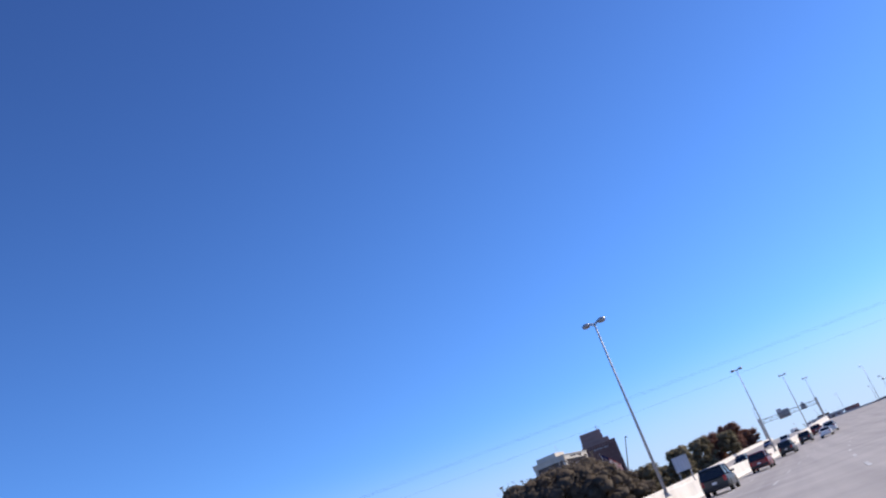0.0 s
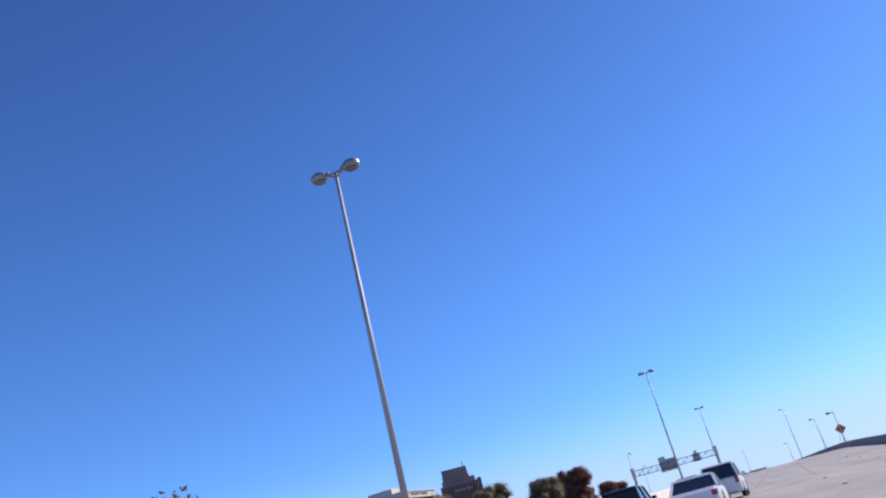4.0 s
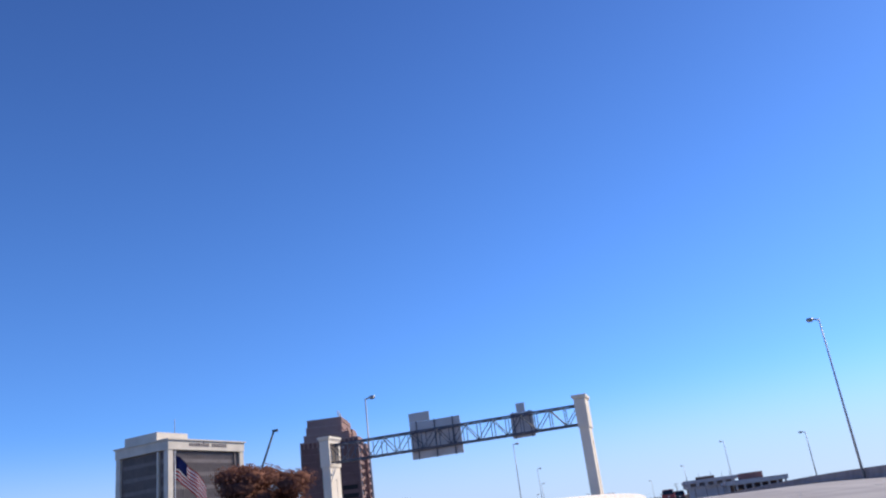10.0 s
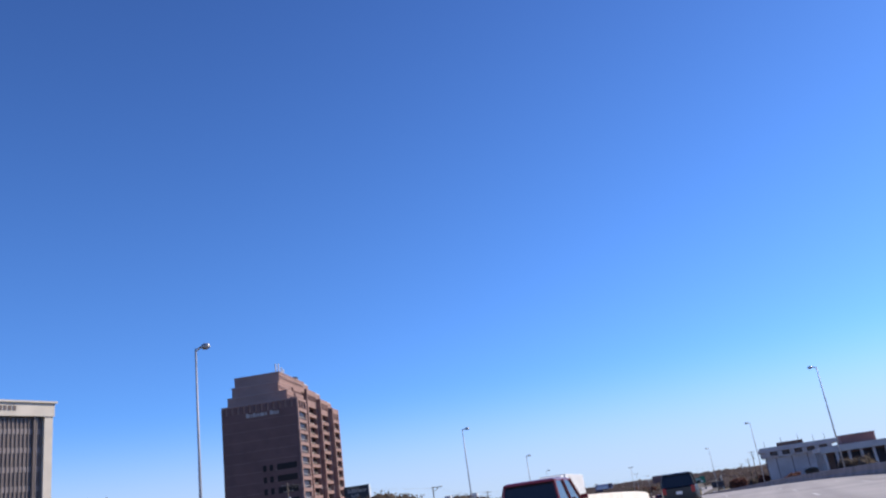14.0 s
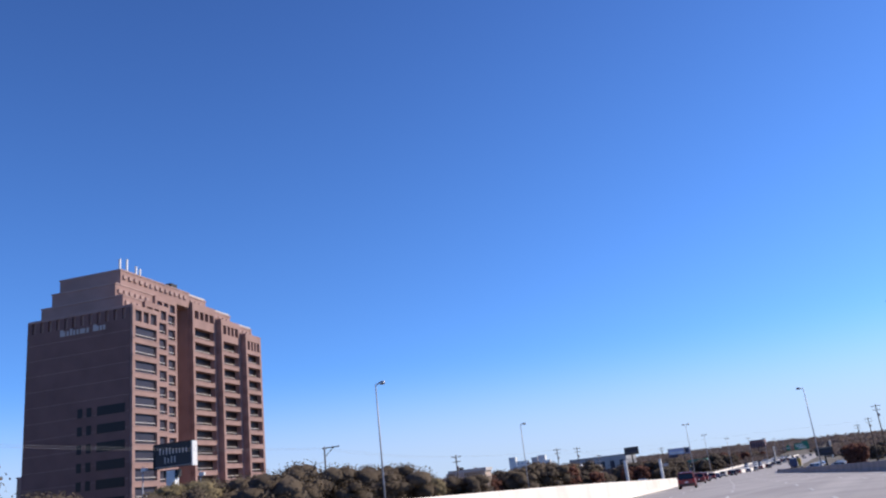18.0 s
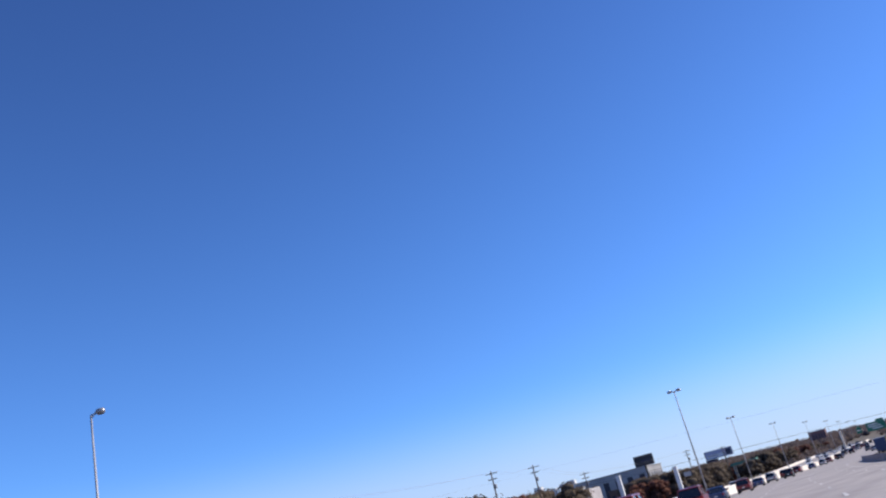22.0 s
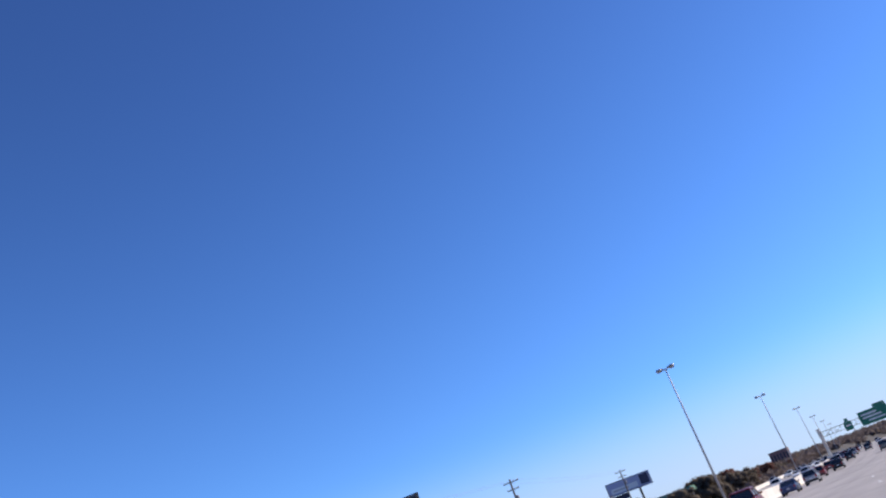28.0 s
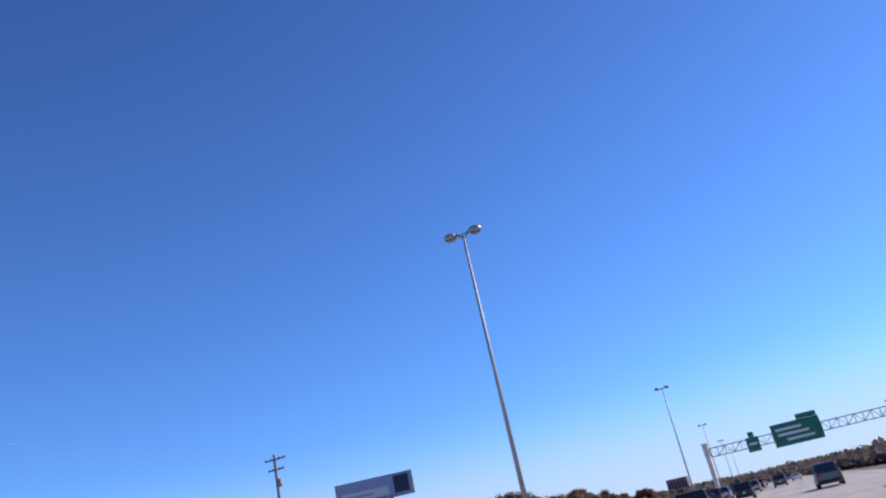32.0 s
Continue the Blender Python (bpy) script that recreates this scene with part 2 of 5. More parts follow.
# ---- building blocks ----
def box(bm, c, s, rz=0.0, taper=1.0):
    """A box about c with sides s, turned by rz radians, its top narrowed by taper."""
    cs, sn = math.cos(rz), math.sin(rz)
    v = []
    for dz in (-0.5, 0.5):
        k = taper if dz > 0 else 1.0
        for dx, dy in ((-0.5, -0.5), (0.5, -0.5), (0.5, 0.5), (-0.5, 0.5)):
            x, y = dx * s[0] * k, dy * s[1] * k
            v.append(bm.verts.new((c[0] + x * cs - y * sn, c[1] + x * sn + y * cs, c[2] + dz * s[2])))
    for f in ((3, 2, 1, 0), (4, 5, 6, 7), (0, 1, 5, 4), (1, 2, 6, 5), (2, 3, 7, 6), (3, 0, 4, 7)):
        bm.faces.new([v[i] for i in f])
    return bm


def rod(bm, a, b, r0, r1=None, n=8):
    """A round bar from a to b, of radius r0 tapering to r1."""
    a, b = Vector(a), Vector(b)
    r1 = r0 if r1 is None else r1
    w = (b - a).normalized()
    u = w.orthogonal().normalized()
    s = w.cross(u)
    rings = []
    for p, r in ((a, r0), (b, r1)):
        rings.append([bm.verts.new(p + (u * math.cos(2 * math.pi * i / n) + s * math.sin(2 * math.pi * i / n)) * r) for i in range(n)])
    for i in range(n):
        f = bm.faces.new((rings[0][i], rings[0][(i + 1) % n], rings[1][(i + 1) % n], rings[1][i]))
        f.smooth = n > 6
    bm.faces.new(rings[0][::-1])
    bm.faces.new(rings[1])
    return bm


def turned(bm, profile, c=(0, 0, 0), n=14, sx=1.0, sy=1.0):
    """A body of revolution about z from (radius, height) pairs."""
    rings = [[bm.verts.new((c[0] + r * sx * math.cos(2 * math.pi * i / n), c[1] + r * sy * math.sin(2 * math.pi * i / n), c[2] + h)) for i in range(n)] for r, h in profile]
    for lo, hi in zip(rings, rings[1:]):
        for i in range(n):
            bm.faces.new((lo[i], lo[(i + 1) % n], hi[(i + 1) % n], hi[i])).smooth = True
    bm.faces.new(rings[0][::-1])
    bm.faces.new(rings[-1])
    return bm


def loft(bm, rings, smooth=False):
    """Skins a row of closed rings of points and caps its ends."""
    rows_ = [[bm.verts.new(p) for p in ring] for ring in rings]
    n = len(rows_[0])
    for lo, hi in zip(rows_, rows_[1:]):
        for i in range(n):
            bm.faces.new((lo[i], lo[(i + 1) % n], hi[(i + 1) % n], hi[i])).smooth = smooth
    bm.faces.new(rows_[0][::-1])
    bm.faces.new(rows_[-1])
    return bm


def data(name, bm, material):
    me = bpy.data.meshes.new(name)
    bmesh.ops.recalc_face_normals(bm, faces=bm.faces)
    bm.to_mesh(me)
    bm.free()
    me.materials.append(material)
    return me


def part(name, bm, material, parent=None, label=""):
    """One mesh object from a bmesh, under a thing or a part."""
    ob = new(name, data(name, bm, material))
    if parent is not None:
        ob.parent = parent
    return tagged(ob, label)


def piece(name, me, parent, m=None):
    """One more object on a mesh that exists."""
    ob = new(name, me)
    ob.parent = parent
    if m is not None:
        ob.matrix_basis = m
    return ob


def thing(name, m, label, category, group="", kind=""):
    ob = new(name)
    ob.empty_display_size = 0.2
    ob.matrix_basis = m
    return tagged(ob, label, category, group, kind)


B = bmesh.new

# ---- the road's line: x, y and height of the lane that the camera follows ----
LINE = [(0, -400, 0.2), (0, -100, 0.2), (-0.08, 0, 0.23), (0.54, 27, 0.12), (1.64, 54, 0.08), (3.47, 81, 0.15), (5.91, 109, 0.41),
        (8.65, 135, 0.84), (11.5, 162, 1.46), (14.44, 188, 2.24), (17.44, 214, 3.12), (20.38, 240, 3.98), (23.01, 267, 4.69), (25.03, 293, 5.19),
        (26.31, 319, 5.54), (26.86, 345, 5.76), (26.79, 371, 5.85), (26.21, 397, 5.81), (25.06, 423, 5.66), (23.13, 450, 5.4), (20.33, 478, 5),
        (16.76, 505, 4.49), (12.59, 533, 3.87), (8.02, 560, 3.21), (3.2, 587, 2.57), (-1.77, 614, 1.96), (-6.75, 642, 1.34), (-11.59, 669, 0.72),
        (-16.14, 697, 0.09), (-20.22, 725, -0.47), (-23.6, 752, -0.97), (-26.19, 779, -1.41), (-27.99, 806, -1.83), (-29.09, 832, -2.23), (-29.77, 857, -2.62),
        (-34.5, 1020, -2.6), (-56, 1500, -2.6), (-125, 3000, -2.6), (-170, 4000, -2.6)]
LX, LY, LZ = (np.array(c, float) for c in zip(*LINE))


def hermite(y, v):
    i = int(np.clip(np.searchsorted(LY, y) - 1, 0, len(LY) - 2))
    sl = np.gradient(v, LY)
    h = LY[i + 1] - LY[i]
    u = (y - LY[i]) / h
    return float((2 * u**3 - 3 * u**2 + 1) * v[i] + (u**3 - 2 * u**2 + u) * h * sl[i] + (3 * u**2 - 2 * u**3) * v[i + 1] + (u**3 - u**2) * h * sl[i + 1])


def heading(y):
    """The road's turn to the left from +y, in radians."""
    return math.atan2(-(hermite(y + 1, LX) - hermite(y - 1, LX)), 2)


def on(y, off=0.0, h=0.0):
    """A point beside the line: off metres to the right, h above the road."""
    a = heading(y)
    return Vector((hermite(y, LX) + off * math.cos(a), y + off * math.sin(a), hermite(y, LZ) + h))


def at_road(y, off=0.0, h=0.0, turn=0.0):
    p = on(y, off, h)
    return pose(p.x, p.y, p.z, 0, 0, math.degrees(heading(y)) + turn)


def base_z(y):
    """The height of the land beside the road."""
    return float(np.interp(y, (-400, 150, 500, 860, 1200, 4000), (-0.6, -0.6, 0.3, -3.4, -3.8, -3.8)))


def land(y, off):
    """The height of the ground at a place beside the line."""
    zr, zb = hermite(y, LZ) - 0.25, base_z(y)
    out = max(-33.0 - off, off - 13.0, 0.0)
    k = min(out / 14.0, 1.0)
    z = zr + (zb - zr) * (k * k * (3 - 2 * k))
    far = math.hypot(max(abs(off) - 150, 0), max(y - 1250, 0))
    z += (16.5 - 3.5 * math.tanh(off / 200)) * min(far / 1300.0, 1.0) ** 1.2 * (1 + 0.35 * noise.noise(Vector((off * 0.0011, y * 0.0011, 3.1))))
    return z + 0.25 * noise.noise(Vector((off * 0.05, y * 0.05, 0.7))) * min(out / 10, 1)


def strip(name, material, y0, y1, step, offs, hs, label="", category="", kind="structure", parent=None):
    """A band that follows the road, with a cross-section of offsets and heights."""
    bm = B()
    last = None
    for y in np.arange(y0, y1 + 0.01, step):
        row = [bm.verts.new(on(float(y), o, h)) for o, h in zip(offs, hs)]
        if last:
            for i in range(len(row) - 1):
                bm.faces.new((last[i], last[i + 1], row[i + 1], row[i]))
        last = row
    ob = part(name, bm, material, parent)
    return tagged(ob, label, category, "", kind) if label else ob


# ---- ground ----
bm = B()
offs = [-3500, -2200, -1400, -900, -600, -400, -280, -200, -150, -110, -85, -70, -60, -52, -46, -42, -38, -34, -32, -10, 11, 13, 16, 20, 24, 28, 34, 45, 60, 90, 140, 220, 350, 600, 1000, 1800, 3000]
ylist = [float(v) for v in list(range(-400, 1100, 12)) + list(range(1100, 2000, 60)) + list(range(2000, 4000, 200))]
last = None
for y in ylist:
    row = []
    for o in offs:
        p = on(y, o)
        row.append(bm.verts.new((p.x, p.y, land(y, o))))
    if last:
        for i in range(len(row) - 1):
            bm.faces.new((last[i], last[i + 1], row[i + 1], row[i])).smooth = True
    last = row
ground = tagged(part("ground", bm, M_GRASS), "dry winter grass verge and flat land reaching the horizon", "ground", "", "structure")

# ---- carriageways ----
strip("road", M_ROAD, -120, 1900, 10, (-9.7, 10.2), (0, 0), "wide pale concrete motorway carriageway with worn lanes", "road")
strip("road_opposite", M_ROAD, -120, 1900, 10, (-31.5, -10.5), (0, 0), "opposite carriageway of pale concrete behind the barrier", "road")
markings = thing("lane_marking", pose(0, 0, 0), "worn white lane lines painted on concrete", "road marking", "", "structure")
dash = B()
box(dash, (0, 0, 0.006), (0.13, 3.2, 0.006))
dash = data("dash", dash, M_LINE)
for off in (-5.5, -1.83, 1.83, 5.5):
    for y in np.arange(-6, 800, 12.2):
        piece("dash", dash, markings, at_road(float(y), off))
for off in (-9.1, 7.4):
    strip("edge_line", M_LINE, -60, 1200, 8, (off - 0.07, off + 0.07), (0.008, 0.008), parent=markings)


def barrier_mesh(name, length, height, wide, material):
    """A length of concrete barrier with a sloping foot and a chamfered top, standing on z = 0 along y."""
    prof = [(-wide / 2, 0), (-wide / 2, 0.08), (-wide * 0.30, 0.33), (-wide * 0.22, height - 0.04), (-wide * 0.18, height),
            (wide * 0.18, height), (wide * 0.22, height - 0.04), (wide * 0.30, 0.33), (wide / 2, 0.08), (wide / 2, 0)]
    bm = B()
    loft(bm, [[(x, y, z) for x, z in prof] for y in (0.012, length - 0.012)])
    return data(name, bm, material)


def barrier(name, label, y0, y1, off, height, wide, step, material):
    top = thing(name, pose(0, 0, 0), label, "barrier", "", "structure")
    me = barrier_mesh("panel", step, height, wide, material)
    for y in np.arange(y0, y1, step):
        a, b = on(float(y), off), on(float(y + step), off)
        d = b - a
        m = Matrix.LocRotScale(a, Euler((math.asin(d.z / d.length), 0, math.atan2(-d.x, d.y))), (1, d.length / step, 1))
        piece("panel", me, top, m)
    return top


# ---- barriers ----
barrier("median_barrier", "tall sunlit cream concrete barrier between the carriageways", -60, 1240, -10.2, 1.34, 0.75, 10, M_WALL)
barrier("parapet", "cream concrete parapet along the opposite carriageway", -60, 1100, -31.6, 0.95, 0.5, 10, M_WALL)
# the shaded side is given by a darker base colour than the median's
barrier("roadside_barrier", "weathered concrete barrier along the shoulder, its shade put into a dark colour", 60, 760, 10.4, 0.85, 0.5, 10, M_RAIL)

# ---- lighting columns ----
POLE_H = 13.9


def luminaire(parent, x, z):
    """A drum-shaped road lamp with a flat glass below."""
    s = 1 if x > 0 else -1
    bm = turned(B(), [(0.14, -0.02), (0.22, 0.0), (0.24, 0.08), (0.23, 0.20), (0.17, 0.27), (0.07, 0.30)], (x, 0, z - 0.12), 14, 1.3, 1.0)
    head = part("luminaire", bm, M_LAMP, parent, "pale drum-shaped lamp housing")
    part("lens", turned(B(), [(0.16, -0.05), (0.20, 0.0)], (x, 0, z - 0.13), 14, 1.2, 1.0), M_LENS, head, "flat lamp glass")
    part("collar", rod(B(), (x - s * 0.40, 0, z + 0.03), (x - s * 0.24, 0, z + 0.05), 0.05, 0.07), M_GALV, head)


def light_pole(name, m, heads, base, label, group):
    """A tapered steel column whose top is at the pose's origin plus its height."""
    top = thing(name, m, label, "street lamp", group)
    part("shaft", rod(B(), (0, 0, base), (0, 0, POLE_H - 0.05), 0.115, 0.055, 12), M_GALV, top)
    bm = box(B(), (0, 0, base + 0.04), (0.5, 0.5, 0.08))
    part("base_plate", box(bm, (0, 0, base + 0.16), (0.34, 0.34, 0.16), 0, 0.8), M_GALV, top)
    for x in heads:
        bm = rod(B(), (0, 0, POLE_H - 0.22), (x * 0.55, 0, POLE_H - 0.02), 0.035)
        arm = part("arm", rod(bm, (0, 0, POLE_H - 0.05), (x * 0.6, 0, POLE_H + 0.0), 0.04), M_GALV, top)
        luminaire(top, x, POLE_H)
    return top


def lamp_pose(x, y, top, turn=0.0):
    return pose(x, y, top - POLE_H, 0, 0, math.degrees(heading(y)) + turn)


TWIN = [(-8.0, 58.75, 13.95), (-1.6, 131.35, 14.4), (5.9, 201.7, 16.6), (13.25, 272.1, 18.65), (-25.3, 690.6, 14.4), (-34.1, 756.3, 12.8), (-38.85, 824.6, 11.95),
        (-40.1, 889.6, 11.85), (-42.3, 959.8, 11.9), (-45.5, 1030, 11.8), (-48.5, 1100, 11.8), (-51.5, 1170, 11.8)]
twin = light_pole("median_street_lamp", lamp_pose(*TWIN[0]), (-0.62, 0.62), 1.0, "tall galvanised lighting column with two drum lamps on the median barrier", "twin lighting columns")
for p in TWIN[1:]:
    copy_thing(twin, lamp_pose(*p))
single = light_pole("roadside_street_lamp", lamp_pose(-6.2, 338.9, 19.1), (0.75,), -0.3, "tall galvanised lighting column with one drum lamp beside the road", "single lighting columns")
for p in ((-6.2, 412.0, 19.2), (-13.8, 479.6, 18.15), (-24.4, 546.8, 16.85), (-38.6, 615.4, 15.4)):
    copy_thing(single, lamp_pose(*p))
for p in ((36.9, 341.6, 19.75), (34.2, 485.4, 18.75), (23.4, 552.5, 16.6), (9.5, 620.0, 14.9)):
    copy_thing(single, lamp_pose(*p, 180))
POLE_H = 9.0
short = light_pole("roadside_street_lamp", lamp_pose(29.8, 239.4, 9.33, 180), (0.75,), -0.6, "shorter galvanised lighting column beside the shoulder barrier", "short lighting columns")
for p in ((34.9, 288.8, 12.08), (22.6, 162.2, 7.0), (43.3, 411.3, 14.1)):
    copy_thing(short, lamp_pose(*p, 180))


# ---- sign gantries ----
def gantry_column(parent, x, h, side=1):
    """A concrete column with a heavier head and a moulded cap."""
    bm = box(B(), (x, 0, h * 0.37 - 0.5), (0.72, 1.94, h * 0.74 + 1.0))
    shaft = part("column", bm, M_COLUMN, parent, "cream cast concrete column")
    for s in (-1, 1):
        bm = B()                                         # dark rods trace the shaded edge of a long groove with a round head
        ring_ = [(x + s * 0.362, 0.05 - 0.09 * math.cos(k * math.pi / 8), h * 0.60 + 0.09 * math.sin(k * math.pi / 8)) for k in range(9)]
        ring_ = ring_ + [(x + s * 0.362, 0.14, 0.6)]
        for a, b in zip(ring_, ring_[1:]):
            rod(bm, a, b, 0.020, None, 5)
        part("rustication", bm, M_RAIL, shaft, "dark line drawn for the shaded edge of a round-headed groove")
    for s in (-1, 1):
        for k in (-0.25,):
            part("formwork_joint", box(B(), (x, s * 0.971, h * (0.35 + k)), (0.66, 0.012, 0.02)), M_RAIL, shaft)
    z0, z1 = h * 0.965 - 2.15, h * 0.965                       # a box head, open towards the truss
    head = part("column_head", box(B(), (x - side * 0.31, 0, (z0 + z1) / 2), (0.24, 2.18, z1 - z0)), M_COLUMN, parent)
    for k in (-1, 1):
        part("cheek", box(B(), (x + side * 0.12, k * 0.96, (z0 + z1) / 2), (0.616, 0.26, z1 - z0)), M_COLUMN, head)
    part("sill", box(B(), (x + side * 0.12, 0, z0 + 0.14), (0.616, 1.656, 0.28)), M_COLUMN, head)
    part("lintel", box(B(), (x + side * 0.12, 0, z1 - 0.11), (0.616, 1.656, 0.22)), M_COLUMN, head)
    bm = box(B(), (x, 0, h * 0.975), (0.96, 2.28, 0.12))
    box(bm, (x, 0, h * 0.975 + 0.14), (1.10, 2.42, 0.18))
    part("cap", bm, M_COLUMN, head, "moulded concrete cap")


def truss(parent, x0, x1, z, hh, dd, bays):
    """A box truss between two columns: four chords with posts and diagonals."""
    for s in (-1, 1):
        for v in (-1, 1):
            part("chord", rod(B(), (x0, s * dd, z + v * hh), (x1, s * dd, z + v * hh), 0.06, None, 6), M_TRUSS, parent)
    step = (x1 - x0) / bays
    for i in range(bays + 1):
        x = x0 + i * step
        bm = B()
        for s in (-1, 1):
            rod(bm, (x, s * dd, z - hh), (x, s * dd, z + hh), 0.035, None, 5)
            if i < bays:
                k = 1 if i % 2 else -1
                rod(bm, (x, s * dd, z - k * hh), (x + step, s * dd, z + k * hh), 0.035, None, 5)
        for v in (-1, 1):
            rod(bm, (x, -dd, z + v * hh), (x, dd, z + v * hh), 0.03, None, 5)
            if i < bays:
                rod(bm, (x, -dd, z + v * hh), (x + step, dd, z + v * hh), 0.025, None, 5)
        part("lattice", bm, M_TRUSS, parent)


def sign_panel(parent, x, y, z, w, h, face, back, tab=None, name="sign_panel", label=""):
    """A sign sheet with stiffener ribs behind; face looks to -y."""
    s = 1 if face else -1
    sheet = part(name, box(B(), (x, y, z), (w, 0.06, h)), M_GREEN if face else M_SIGNBACK, parent, label)
    for k in range(2 if w < 3 else 3):
        px = x - w * 0.36 + k * w * 0.72 / (1 if w < 3 else 2)
        part("rib", box(B(), (px, y + s * 0.09, z), (0.06, 0.10, h + 0.1)), M_TRUSS, sheet, "dark mounting rib")
    if tab:
        part("exit_tab", box(B(), (x + tab[0], y, z + h / 2 + tab[2] / 2 + 0.02), (tab[1], 0.06, tab[2])), M_GREEN if face else M_SIGNBACK, sheet)
    return sheet


g = thing("sign_gantry", at_road(327.4, -10.6, -0.13), "concrete and steel sign gantry over the opposite carriageway, sign backs showing", "sign gantry")
GH = 8.9
gantry_column(g, 0, GH, -1)
gantry_column(g, -21.6, GH)
truss(g, -21.4, -0.2, 7.5, 0.72, 0.55, 18)
sign_panel(g, -12.35, 0.75, 7.6, 4.4, 3.0, False, True, (-1.3, 1.8, 0.75), "sign_panel", "grey aluminium back of a large road sign")
sign_panel(g, -5.0, 0.75, 7.55, 1.85, 2.0, False, True, (0, 0.7, 0.7), "sign_panel", "grey aluminium back of a small road sign")

g2 = thing("sign_gantry", at_road(1012, -10.3), "steel sign gantry over the carriageway with green direction signs", "sign gantry")
GH2 = 9.7
gantry_column(g2, 0, GH2)
gantry_column(g2, 31.5, GH2, -1)
truss(g2, 0.6, 31, 7.9, 0.75, 0.55, 22)
big = sign_panel(g2, 15.8, -0.75, 8.0, 8.2, 3.9, True, True, (2.2, 3.4, 0.9), "sign_panel", "large green direction sign with white lettering")
for k, (dx, dz, w) in enumerate(((-1.2, 0.9, 4.4), (-0.6, 0.0, 5.2), (0.4, -0.95, 4.6))):
    part("legend", box(B(), (15.8 + dx, -0.79, 8.0 + dz), (w, 0.012, 0.42)), M_WHITE, big, "unreadable white lettering")
small = sign_panel(g2, 8.2, -0.75, 7.6, 2.2, 2.5, True, True, (0, 1.0, 0.9), "sign_panel", "small green direction sign")
part("legend", box(B(), (8.2, -0.79, 7.7), (1.4, 0.012, 0.4)), M_WHITE, small)

# ---- orange warning sign ----
w = thing("warning_sign", at_road(255.4, 10.7), "orange diamond road-works sign on two slanting legs behind the barrier", "road sign")
bm = box(B(), (0, 0, 0), (1.25, 0.05, 1.25))
bmesh.ops.rotate(bm, verts=bm.verts, cent=(0, 0, 0), matrix=Matrix.Rotation(radians(45), 3, "Y"))
bmesh.ops.translate(bm, verts=bm.verts, vec=(0, 0, 3.0))
d = part("diamond", bm, M_ORANGE, w, "orange diamond sheet")
part("symbol", box(B(), (0, -0.03, 3.0), (0.35, 0.012, 0.55)), M_TRIM, d, "black symbol")
for s in (-0.35, 0.35):
    part("leg", rod(B(), (s - 0.9, 0.05, -0.2), (s * 0.5, 0.05, 2.9), 0.035), M_GALV, w)


